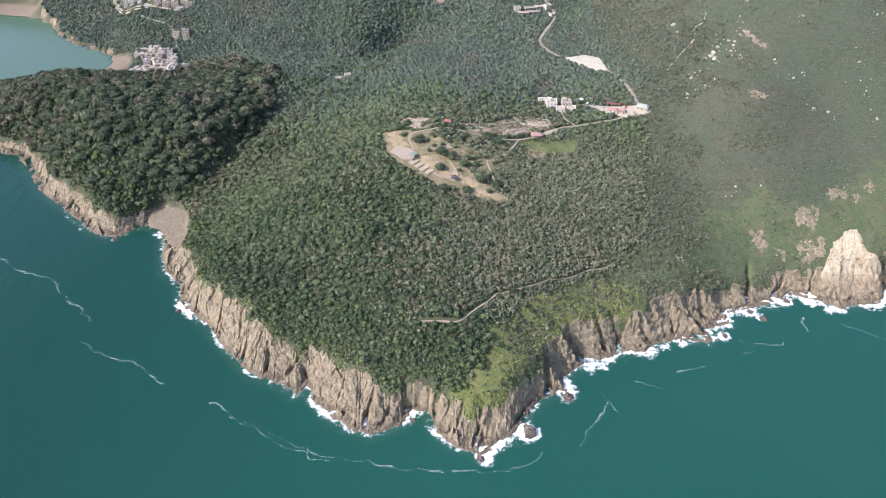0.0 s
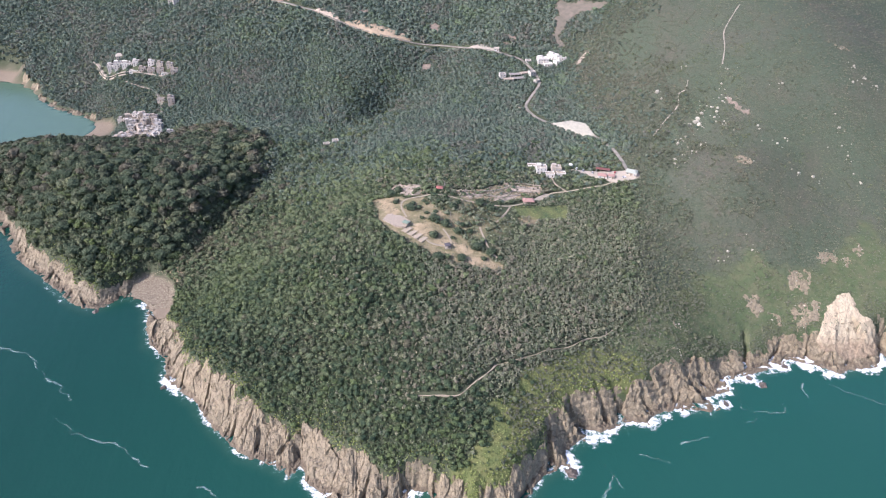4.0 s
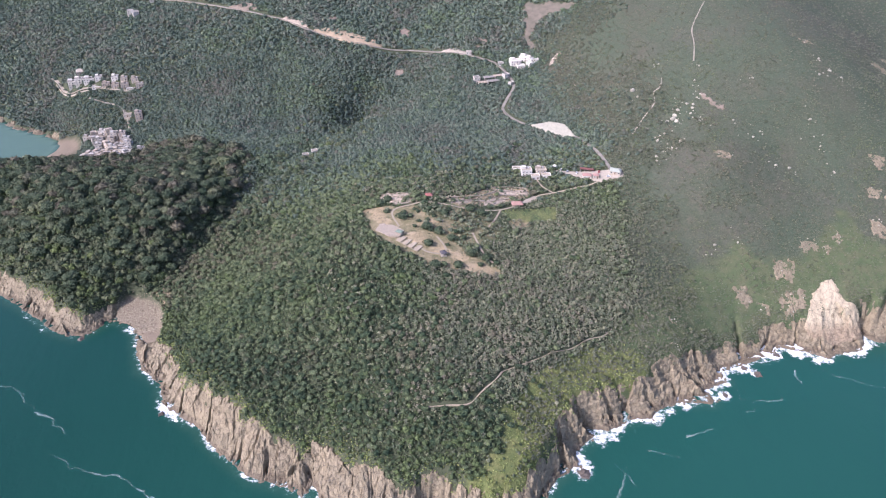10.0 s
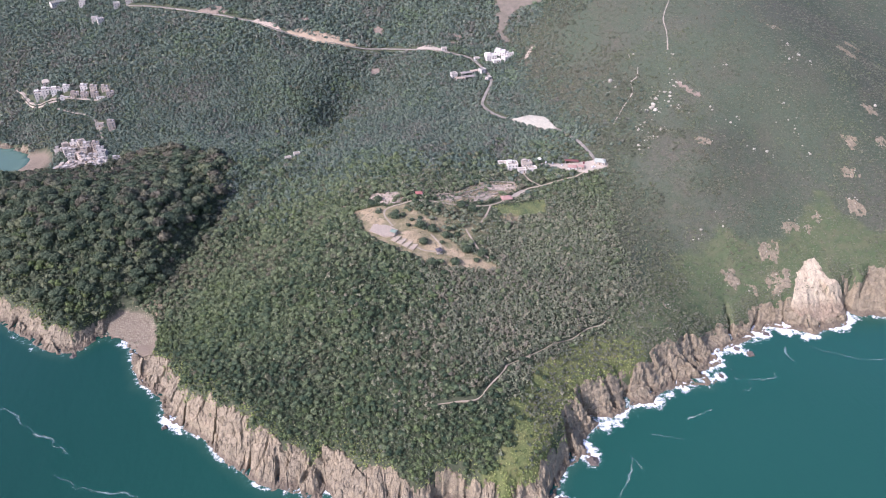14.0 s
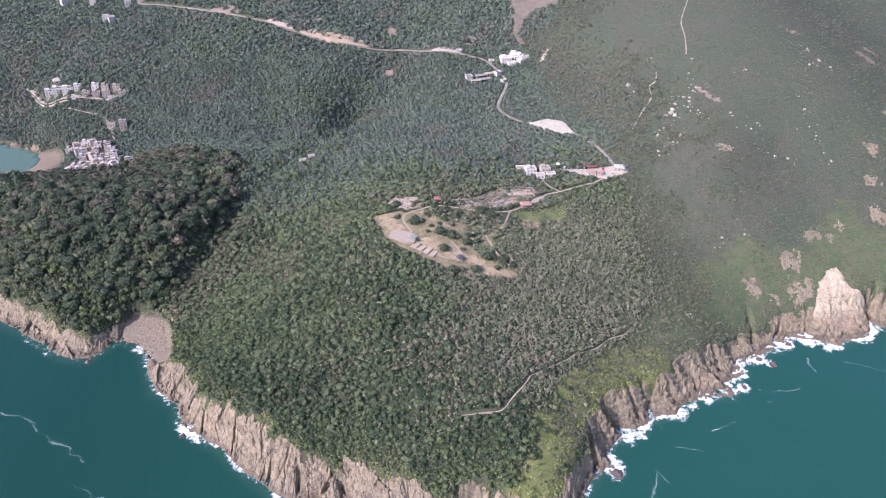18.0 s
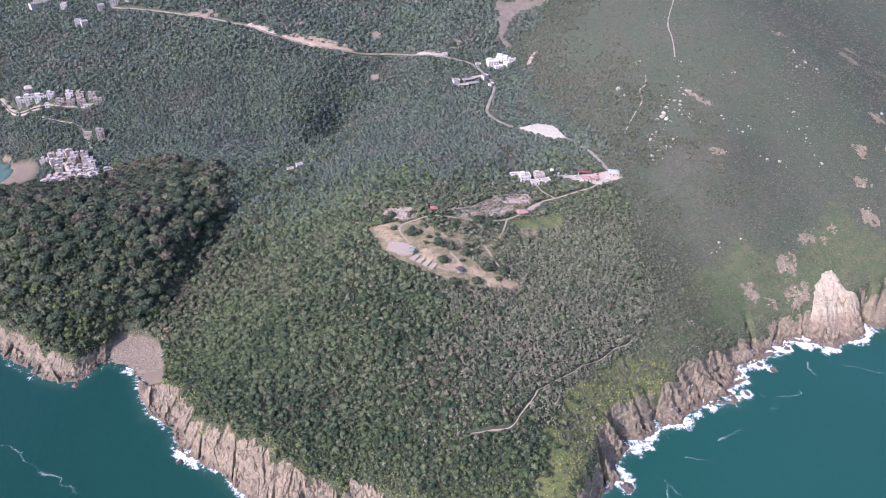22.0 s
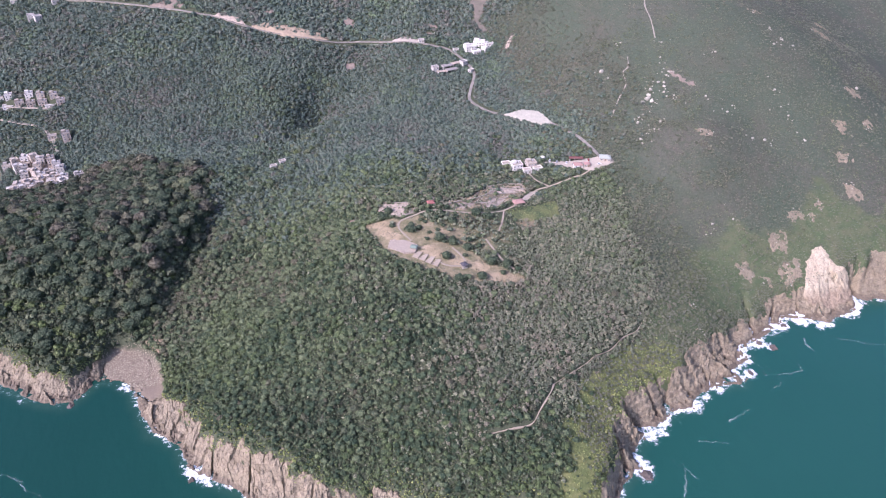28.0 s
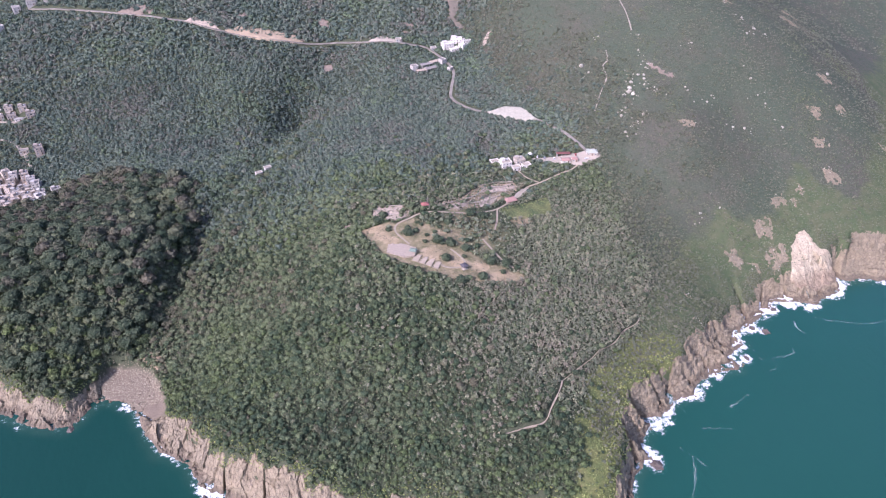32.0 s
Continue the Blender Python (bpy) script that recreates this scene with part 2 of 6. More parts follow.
def ground(x, y, parts=False):
    x, y = np.asarray(x, float), np.asarray(y, float)
    d, w = shore(x, y)
    top = np.maximum(inland(x, y), 3.0)
    u = np.clip(d / np.maximum(w, 4), 0, 1)
    g = 1 - (1 - u) ** (1.40 - 0.42 * ease(50, 90, x) + 0.6 * fbm(x / 40, y / 40, 23, 2))
    h = top * g + 1.6 * fbm(x / 45, y / 45, 3, 3) * ease(10, 60, d) + 5 * fbm(x / 160, y / 160, 8, 2) * ease(250, 500, d)
    sand = beachy(x, y)
    h = h * (1 - sand) + sand * np.clip(0.5 + d * 0.16, -3, 6)
    for (ax, ay), (bx, by), deep, wide in GULLIES:
        t = np.clip(((x - ax) * (bx - ax) + (y - ay) * (by - ay)) / ((bx - ax) ** 2 + (by - ay) ** 2), -0.3, 1.0)
        far = np.hypot(x - ax - t * (bx - ax) + 0.8 * vnoise(x / 4, y / 4, 27), y - ay - t * (by - ay)) / wide
        h = h - np.minimum(deep * (1 - 0.75 * np.clip(t, 0, 1)) * (1 - ease(0.25, 1.0, far)), np.maximum(h - 0.8, 0))
    h = h - np.minimum(9.5 * (1 - ease(0.0, 1.0, from_line(STREAM, x, y) / 25)) * ease(598, 632, y) * (1 - 0.45 * ease(720, 800, y)), np.maximum(h - 3, 0))
    h = np.where(d < 0, np.maximum(d * 0.6, -14), h)
    return (h, d, w) if parts else h


def rock_edge(x, y, w):
    """How far inland bare rock reaches at a place."""
    return w * (0.76 + 0.24 * ease(45, 100, x) + 0.36 * fbm(x / 17, y / 17, 51, 3)) + 3.0 * fbm(x / 4, y / 4, 55, 2)


def z_at(x, y):
    return float(ground(np.array([x]), np.array([y]))[0])


def grid_mesh(name, xs, ys, heights, keep=None):
    """A sheet over the crossings of xs and ys; keep: which cells stay."""
    ny, nx = heights.shape
    gx, gy = np.meshgrid(xs, ys)
    co = np.stack([gx, gy, heights], -1).reshape(-1, 3)
    i = np.arange(ny * nx).reshape(ny, nx)
    faces = np.stack([i[:-1, :-1], i[:-1, 1:], i[1:, 1:], i[1:, :-1]], -1)
    faces = faces[keep] if keep is not None else faces.reshape(-1, 4)
    return sheet_mesh(name, co, faces)


def sheet_mesh(name, co, faces, smooth=True):
    used, back = np.unique(faces, return_inverse=True)
    co, faces = co[used], back.reshape(faces.shape)
    me = bpy.data.meshes.new(name)
    n, m, k = len(co), len(faces), faces.shape[1]
    me.vertices.add(n)
    me.vertices.foreach_set("co", np.ascontiguousarray(co, np.float32).ravel())
    me.loops.add(m * k)
    me.loops.foreach_set("vertex_index", np.ascontiguousarray(faces, np.int32).ravel())
    me.polygons.add(m)
    me.polygons.foreach_set("loop_start", np.arange(0, m * k, k, dtype=np.int32))
    me.polygons.foreach_set("use_smooth", np.full(m, smooth))
    me.update(calc_edges=True)
    return me


def number_on(me, name, values):
    a = me.attributes.new(name, "FLOAT", "POINT")
    a.data.foreach_set("value", np.ascontiguousarray(values, np.float32))


def spread(*stops):
    """Coordinates along an axis: start, then (end, step) pairs."""
    out = [stops[0]]
    for end, step in stops[1:]:
        n = max(1, round((end - out[-1]) / step))
        out += list(np.linspace(out[-1], end, n + 1)[1:])
    return np.array(out)



# ---- roads, paths and open ground, in plan ----
ROAD = [(-420, 1165), (-291, 1097), (-219, 1067), (-183, 1047), (-132, 1030), (-91, 1026), (-35, 1028), (22, 1005), (61, 994), (80, 988),
        (97, 964), (101, 935), (87, 899), (81, 879), (89, 856), (102, 836), (118, 822), (140, 801), (156, 780), (168, 747), (173, 721), (176, 700)]
TRAIL = [(-25, 408), (-10, 408), (5, 409), (15, 419), (28, 433), (33, 440), (51, 449), (67, 457), (75, 462), (94, 470), (109, 481), (125, 488), (134, 496)]
HILL_PATH = [(365, 1010), (349, 982), (327, 939), (318, 900), (306, 861), (288, 858), (264, 843), (258, 826), (249, 819), (245, 800), (228, 780), (212, 758)]
GREEN_PATHS = [
    [(-6, 630), (-26, 631), (-38, 627), (-52, 621), (-55, 609), (-48, 589)],
    [(-32, 565), (-23, 558), (-8, 558), (-7, 567), (-14, 579)],
    [(20, 590), (23, 579), (29, 562), (36, 553)],
    [(51, 636), (44, 618), (36, 602)],
    [(-6, 630), (10, 628), (30, 630), (51, 636), (75, 652), (94, 667), (110, 671), (137, 679), (150, 681), (168, 690)],
    [(110, 671), (100, 684), (96, 700)],
]
CLEARING = [(-83, 629), (-65, 629), (-54, 625), (-38, 629), (-22, 606), (0, 601), (5, 575), (13, 561), (43, 546), (27, 534), (3, 540),
            (-12, 542), (-38, 547), (-54, 559), (-71, 574), (-80, 598)]
TERRACE_WEST = [(-72, 645), (-62, 662), (-38, 650), (-34, 631), (-50, 626)]
TERRACE_EAST = [(-8, 645), (20, 655), (46, 678), (86, 680), (84, 664), (60, 650), (46, 640), (2, 630)]
LAWN = [(50, 637), (110, 650), (106, 626), (60, 617)]
WHITE_LOT = [(108, 828), (131, 829), (148, 813), (155, 783), (140, 788), (122, 808)]
CAR_PARK = [(112, 716), (142, 707), (166, 703), (186, 702), (188, 688), (162, 683), (148, 690), (130, 701)]
UPPER_HOUSES = [(-520, 1026), (-506, 1019), (-490, 1014), (-476, 1013), (-451, 1008), (-513, 1042), (-437, 1004), (-421, 1000), (-462, 1000), (-434, 994), (-412, 990), (-448, 996),
                (-476, 1001), (-425, 990), (-403, 941), (-421, 949), (-379, 866), (-540, 1034), (-528, 1020), (-511, 1006), (-495, 1002), (-553, 1052)]

UPPER_TRACK = [(134, 1106), (178, 1096), (212, 1080), (190, 1074), (165, 1072), (149, 1060), (138, 1044), (132, 1030), (142, 1012), (132, 1012), (123, 1036), (128, 1060), (134, 1078), (128, 1096)]

LOWER = [(-474, 930), (-463, 938), (-436, 925), (-411, 909), (-397, 874), (-379, 842), (-396, 836), (-420, 844), (-446, 853), (-455, 866), (-446, 888), (-449, 906)]


# patches of bare earth: place, radius, flatness
BARE = [(58, 1018, 7, 0.6), (66, 1031, 6, 0.8), (-53, 994, 8, 0.9), (-45, 1062, 9, 0.9), (-150, 1075, 7, 0.7), (-92, 642, 8, 0.5)]


def inside_of(poly, x, y):
    out = np.zeros(np.shape(x), bool)
    for (ax, ay), (bx, by) in zip(poly, poly[1:] + poly[:1]):
        if ay != by:
            out ^= ((ay > y) != (by > y)) & (x < ax + (y - ay) / (by - ay) * (bx - ax))
    return out


def from_line(line, x, y):
    best = np.full(np.shape(x), 1e9)
    for (ax, ay), (bx, by) in zip(line, line[1:]):
        ex, ey = bx - ax, by - ay
        t = np.clip(((x - ax) * ex + (y - ay) * ey) / (ex * ex + ey * ey), 0, 1)
        best = np.minimum(best, np.hypot(x - ax - t * ex, y - ay - t * ey))
    return best


def on_green(x, y):
    """The dry hilltop green, with a ragged edge."""
    return inside_of(CLEARING, x + 7 * fbm(x / 12, y / 12, 83, 3), y + 7 * fbm(x / 12, y / 12, 87, 3))


def open_ground(x, y):
    """True where no tree stands: roads, paths, clearings and building plots."""
    out = (from_line(ROAD[:9], x, y) < 4.3) | (from_line(ROAD[8:13], x, y) < 3.0) | (from_line(ROAD[12:16], x, y) < 5.0)
    out |= (from_line(ROAD[15:20], x, y) < 1.6) | (from_line(ROAD[19:], x, y) < 3.2)
    out |= from_line(TRAIL[:6], x, y) < 2.3
    out |= from_line(TRAIL[5:], x, y) < 1.3
    for line in GREEN_PATHS:
        out |= from_line(line, x, y) < 3.0
    for poly in (LAWN, WHITE_LOT, CAR_PARK, UPPER_TRACK):
        out |= inside_of(poly, x, y)
    out |= on_green(x, y) | inside_of(LOWER, x, y)
    for bx, by, r, flat in BARE:
        out |= np.hypot(x - bx, (y - by) / flat) < r * 0.85
    for hx, hy in UPPER_HOUSES:
        out |= np.hypot(x - hx, y - hy - 1) < 7.0
    return out


FOREST_EDGE = [(30, 300), (44, 380), (62, 412), (78, 440), (120, 474), (160, 508), (172, 560), (184, 626), (186, 676), (190, 723), (176, 770),
               (160, 830), (140, 890), (138, 950), (140, 1010), (220, 1080), (300, 1500)]
VALLEY_LINE = [(-292, 540), (-288, 590), (-266, 612), (-262, 640), (-248, 668), (-236, 700), (-212, 765), (-222, 800), (-290, 850), (-330, 870)]


def east_of_forest(x, y):
    """Metres east of the edge of the woods; west is negative."""
    ex = np.interp(y, [p[1] for p in FOREST_EDGE], [p[0] for p in FOREST_EDGE])
    return x - ex - 34 * fbm(x / 45, y / 45, 61, 4)


def west_wood(x, y):
    vx = np.interp(y, [p[1] for p in VALLEY_LINE], [p[0] for p in VALLEY_LINE])
    vx = vx + 30 * fbm(x / 28, y / 28, 233, 3) * ease(600, 660, y)
    return (x < vx) & (y < 875)


def dryness(x, y):
    """How grey and dry the bush of the headland is."""
    n = 40 * fbm(x / 55, y / 55, 71, 3)
    return 0.78 * ease(-110, 45, x + 1.3 * n) * ease(385, 450, y + n) * (1 - 0.8 * ease(620, 720, y + n)) * (1 - ease(0, 40, x - 165 + n)) + 0.08

# ---- materials ----
class Mat:
    """A node material with a few short ways to lay textures."""

    def __init__(self, name, rough=0.85, spec=0.3, metal=0.0):
        self.m = bpy.data.materials.new(name)
        self.m.use_nodes = True
        self.t = self.m.node_tree
        self.b = self.t.nodes["Principled BSDF"]
        self.b.inputs["Roughness"].default_value = rough
        self.b.inputs["Specular IOR Level"].default_value = spec
        self.b.inputs["Metallic"].default_value = metal
        self.co = self.t.nodes.new("ShaderNodeTexCoord").outputs["Object"]

    def node(self, kind, **values):
        n = self.t.nodes.new(kind)
        for key, value in values.items():
            n.inputs[key].default_value = value
        return n

    def link(self, a, b):
        self.t.links.new(a, b)

    def stretch(self, scale, turn=0.0):
        n = self.t.nodes.new("ShaderNodeMapping")
        n.inputs["Scale"].default_value = scale
        n.inputs["Rotation"].default_value = (0, 0, turn)
        self.link(self.co, n.inputs["Vector"])
        return n.outputs["Vector"]

    def noise(self, scale, detail=4.0, rough=0.6, where=None):
        n = self.node("ShaderNodeTexNoise", Scale=scale, Detail=detail, Roughness=rough)
        self.link(where or self.co, n.inputs["Vector"])
        return n.outputs["Fac"]

    def cells(self, scale, feature="DISTANCE_TO_EDGE", where=None):
        n = self.node("ShaderNodeTexVoronoi", Scale=scale)
        n.feature = feature
        self.link(where or self.co, n.inputs["Vector"])
        return n.outputs["Distance"] if feature == "DISTANCE_TO_EDGE" else n.outputs["Color"]

    def attr(self, name):
        n = self.t.nodes.new("ShaderNodeAttribute")
        n.attribute_name = name
        return n.outputs["Fac"]

    def height(self):
        n = self.t.nodes.new("ShaderNodeSeparateXYZ")
        self.link(self.co, n.inputs[0])
        return n.outputs["Z"]

    def random(self):
        return self.t.nodes.new("ShaderNodeObjectInfo").outputs["Random"]

    def island(self):
        return self.t.nodes.new("ShaderNodeNewGeometry").outputs["Random Per Island"]

    def ramp(self, fac, *stops):
        n = self.t.nodes.new("ShaderNodeValToRGB")
        e = n.color_ramp.elements
        while len(e) < len(stops):
            e.new(0.5)
        for el, (at, c) in zip(e, stops):
            el.position = at
            el.color = (*c, 1) if isinstance(c, tuple) else (c, c, c, 1)
        self.link(fac, n.inputs["Fac"])
        return n.outputs["Color"]

    def mix(self, fac, a, b, how="MIX"):
        n = self.t.nodes.new("ShaderNodeMix")
        n.data_type, n.blend_type = "RGBA", how
        for value, socket in ((fac, n.inputs[0]), (a, n.inputs[6]), (b, n.inputs[7])):
            if isinstance(value, bpy.types.NodeSocket):
                self.link(value, socket)
            elif isinstance(value, tuple):
                socket.default_value = (*value, 1)
            else:
                socket.default_value = value
        return n.outputs[2]

    def math(self, how, a, b=0.0):
        n = self.t.nodes.new("ShaderNodeMath")
        n.operation = how
        for value, socket in ((a, n.inputs[0]), (b, n.inputs[1])):
            if isinstance(value, bpy.types.NodeSocket):
                self.link(value, socket)
            else:
                socket.default_value = value
        return n.outputs[0]

    def colour(self, c):
        if isinstance(c, tuple):
            self.b.inputs["Base Color"].default_value = (*c, 1)
        else:
            self.link(c, self.b.inputs["Base Color"])
        return self

    def rough(self, fac):
        self.link(fac, self.b.inputs["Roughness"])
        return self

    def bump(self, fac, metres, strength=1.0):
        n = self.node("ShaderNodeBump", Strength=strength, Distance=metres)
        self.link(fac, n.inputs["Height"])
        self.link(n.outputs["Normal"], self.b.inputs["Normal"])
        return self


def ground_material():
    k = Mat("ground_cover", 0.95, 0.15)
    big, mid, fine = k.noise(0.009, 6, 0.65), k.noise(0.09, 5), k.noise(0.7, 4)
    litter = k.mix(fine, (0.046, 0.060, 0.034), (0.078, 0.084, 0.050))
    scrub = k.mix(k.ramp(big, (0.46, 0.0), (0.68, 1.0)), (0.064, 0.089, 0.058), (0.102, 0.090, 0.074))
    scrub = k.mix(k.ramp(k.noise(0.025, 5, 0.65, k.stretch((1, 0.45, 1), -0.5)), (0.48, 0.0), (0.70, 0.6)), scrub, (0.112, 0.090, 0.070))
    scrub = k.mix(k.ramp(k.noise(0.16, 5, 0.7), (0.46, 0.0), (0.64, 0.9)), scrub, (0.050, 0.068, 0.040))
    scrub = k.mix(k.ramp(k.noise(0.42, 7, 0.8), (0.44, 0.0), (0.60, 0.85)), scrub, (0.040, 0.056, 0.032))
    scrub = k.mix(k.ramp(fine, (0.45, 0.0), (0.75, 0.8)), scrub, (0.118, 0.110, 0.074))
    grass = k.mix(k.ramp(mid, (0.38, 0.0), (0.62, 1.0)), (0.070, 0.097, 0.045), (0.098, 0.108, 0.058))
    grass = k.mix(k.ramp(k.noise(0.22, 4), (0.5, 0.0), (0.66, 0.7)), grass, (0.055, 0.078, 0.038))
    soil = k.mix(k.ramp(mid, (0.3, 0.0), (0.7, 1.0)), (0.41, 0.318, 0.198), (0.235, 0.19, 0.11))
    soil = k.mix(k.ramp(fine, (0.5, 0.0), (0.8, 0.7)), soil, (0.15, 0.14, 0.075))
    out = k.mix(k.attr("scrub"), litter, scrub)
    out = k.mix(k.ramp(k.math("ADD", k.attr("grass"), k.math("MULTIPLY", k.math("SUBTRACT", mid, 0.5), 0.9)), (0.35, 0.0), (0.65, 1.0)), out, grass)
    out = k.mix(k.ramp(k.math("ADD", k.attr("soil"), k.math("MULTIPLY", k.math("SUBTRACT", mid, 0.5), 0.7)), (0.42, 0.0), (0.58, 1.0)), out, soil)
    hay = k.mix(k.ramp(mid, (0.36, 0.0), (0.64, 1.0)), (0.125, 0.122, 0.060), (0.245, 0.203, 0.118))
    hay = k.mix(k.ramp(k.noise(0.35, 5, 0.7), (0.5, 0.0), (0.68, 0.8)), hay, (0.325, 0.26, 0.168))
    meadow = k.mix(k.ramp(mid, (0.4, 0.0), (0.62, 1.0)), (0.105, 0.128, 0.046), (0.158, 0.162, 0.064))
    out = k.mix(k.ramp(k.math("ADD", k.attr("meadow"), k.math("MULTIPLY", k.math("SUBTRACT", mid, 0.5), 0.8)), (0.3, 0.0), (0.65, 1.0)), out, meadow)
    out = k.mix(k.attr("hay"), out, hay)
    out = k.mix(k.ramp(k.math("ADD", k.attr("bare"), k.math("MULTIPLY", k.math("SUBTRACT", k.noise(0.14, 6, 0.7), 0.5), 1.5)), (0.42, 0.0), (0.66, 1.0)), out, soil)
    sand = k.mix(k.ramp(fine, (0.35, 0.0), (0.65, 1.0)), (0.41, 0.36, 0.24), (0.27, 0.235, 0.155))
    sand = k.mix(k.ramp(k.math("ADD", k.height(), k.math("MULTIPLY", mid, 1.2)), (1.3, 0.8), (2.3, 0.0)), sand, (0.135, 0.105, 0.080))
    out = k.mix(k.attr("sand"), out, sand)
    return k.colour(out).bump(k.noise(0.9, 6, 0.7), 1.0, 1.0).m


def rock_material():
    k = Mat("sea_cliff_rock", 0.9, 0.25)
    lie = k.stretch((1, 0.55, 0.8), -0.35)
    big, mid, fine = k.noise(0.035, 5), k.noise(0.22, 6, 0.65, lie), k.noise(1.6, 6, 0.7)
    c = k.mix(k.ramp(big, (0.35, 0.0), (0.65, 1.0)), (0.268, 0.222, 0.144), (0.214, 0.183, 0.124))
    c = k.mix(k.ramp(mid, (0.38, 0.0), (0.68, 1.0)), c, (0.165, 0.137, 0.089))
    c = k.mix(k.ramp(fine, (0.52, 0.0), (0.72, 0.75)), c, (0.37, 0.31, 0.205))
    seams = k.ramp(k.cells(0.34, where=k.stretch((1, 0.6, 0.9), -0.35)), (0.0, 1.0), (0.05, 0.0))
    c = k.mix(k.math("MULTIPLY", seams, 0.75), c, (0.085, 0.072, 0.06))
    wet = k.ramp(k.math("ADD", k.height(), k.math("MULTIPLY", k.noise(0.15, 3), -4.2)), (0.0, 1.0), (1.0, 0.0))
    c = k.mix(k.math("MULTIPLY", wet, 0.6), c, (0.095, 0.074, 0.052))
    relief = k.math("ADD", k.noise(0.8, 8, 0.7), k.math("MULTIPLY", seams, -0.5))
    return k.colour(c).bump(relief, 0.7, 1.0).m


def water_material():
    k = Mat("sea_water", 0.12, 0.5)
    k.b.inputs["IOR"].default_value = 1.333
    big = k.noise(0.006, 4)
    deep = k.mix(big, (0.008, 0.053, 0.037), (0.012, 0.062, 0.047))
    across = k.t.nodes.new("ShaderNodeSeparateXYZ")
    k.link(k.co, across.inputs[0])
    west = k.ramp(k.math("ADD", k.math("MULTIPLY", across.outputs["X"], -0.0022), k.math("MULTIPLY", big, 0.3)), (0.15, 0.0), (0.85, 1.0))
    deep = k.mix(west, deep, (0.004, 0.036, 0.025))
    c = k.mix(k.attr("shallow"), deep, (0.082, 0.132, 0.086))
    near = k.ramp(k.attr("surf"), (0.0, 0.0), (0.3, 1.0))
    froth = k.math("ADD", k.attr("surf"), k.math("MULTIPLY", k.math("MULTIPLY", k.math("SUBTRACT", k.noise(0.24, 8, 0.8), 0.5), 3.8), near))
    froth = k.math("ADD", froth, k.math("MULTIPLY", k.math("MULTIPLY", k.math("SUBTRACT", k.noise(0.055, 4), 0.53), 2.6), near))
    foam = k.ramp(froth, (0.55, 0.0), (1.7, 0.95))
    haze = k.ramp(froth, (0.2, 0.0), (0.9, 0.28))
    c = k.mix(haze, c, (0.085, 0.205, 0.178))
    c = k.mix(foam, c, (0.76, 0.78, 0.76))
    k.rough(k.math("ADD", k.math("MULTIPLY", foam, 0.6), 0.16))
    waves = k.math("ADD", k.noise(0.05, 6, 0.6, k.stretch((1, 0.45, 1), 0.5)), k.math("MULTIPLY", k.noise(0.5, 4), 0.15))
    return k.colour(c).bump(k.math("ADD", waves, k.math("MULTIPLY", foam, 0.15)), 2.2, 0.34).m


def foam_material():
    k = Mat("drifting_foam", 0.7, 0.2)
    k.colour((0.42, 0.56, 0.52))
    f = k.math("ADD", k.attr("middle"), k.math("MULTIPLY", k.math("SUBTRACT", k.noise(0.9, 8, 0.8), 0.5), 5.0))
    f = k.math("ADD", f, k.math("MULTIPLY", k.math("SUBTRACT", k.noise(0.05, 3), 0.5), 2.6))
    k.link(k.ramp(f, (0.9, 0.0), (2.4, 0.32)), k.b.inputs["Alpha"])
    return k.m


def leaf_material(name, dark, mid, pale, dry=(0.13, 0.115, 0.082), fresh=(0.12, 0.165, 0.05), rough=0.6):
    """Foliage: tone runs from dark to pale, hue from fresh yellow-green over its own green to half dry."""
    k = Mat(name, rough, 0.1)
    leaf = k.island()
    tone = k.math("ADD", k.attr("tone"), k.math("MULTIPLY", k.math("SUBTRACT", leaf, 0.5), 0.7))
    c = k.ramp(tone, (0.0, dark), (0.5, mid), (1.0, pale))
    hue = k.math("ADD", k.attr("hue"), k.math("MULTIPLY", k.math("SUBTRACT", k.noise(0.35, 3), 0.5), 0.18))
    c = k.mix(k.ramp(hue, (0.60, 0.0), (0.86, 0.85)), c, k.mix(leaf, tuple(v * 0.62 for v in dry), tuple(v * 1.3 for v in dry)))
    c = k.mix(k.ramp(hue, (0.10, 0.75), (0.32, 0.0)), c, k.mix(leaf, tuple(v * 0.6 for v in fresh), tuple(v * 1.15 for v in fresh)))
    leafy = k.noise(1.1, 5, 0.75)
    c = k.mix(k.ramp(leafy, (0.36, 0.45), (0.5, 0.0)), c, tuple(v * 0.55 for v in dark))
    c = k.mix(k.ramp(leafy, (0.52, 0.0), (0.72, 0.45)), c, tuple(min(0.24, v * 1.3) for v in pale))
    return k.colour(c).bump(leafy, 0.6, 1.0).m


def plain(name, c, c2=None, scale=1.5, rough=0.85, spec=0.3, metal=0.0, bump=0.0):
    """Weathered plain paint, plaster, concrete or metal: two tones, grain and streaks."""
    k = Mat(name, rough, spec, metal)
    c2 = c2 or tuple(v * 0.7 for v in c)
    col = k.mix(k.ramp(k.noise(scale, 6), (0.35, 0.0), (0.7, 1.0)), c, c2)
    col = k.mix(k.ramp(k.noise(scale * 0.12, 4), (0.4, 0.0), (0.75, 0.5)), col, c2)
    col = k.mix(k.math("MULTIPLY", k.random(), 0.25), col, tuple(v * 0.8 for v in c2))
    k.colour(col)
    if bump:
        k.bump(k.noise(scale * 4, 5), bump, 0.7)
    return k.m


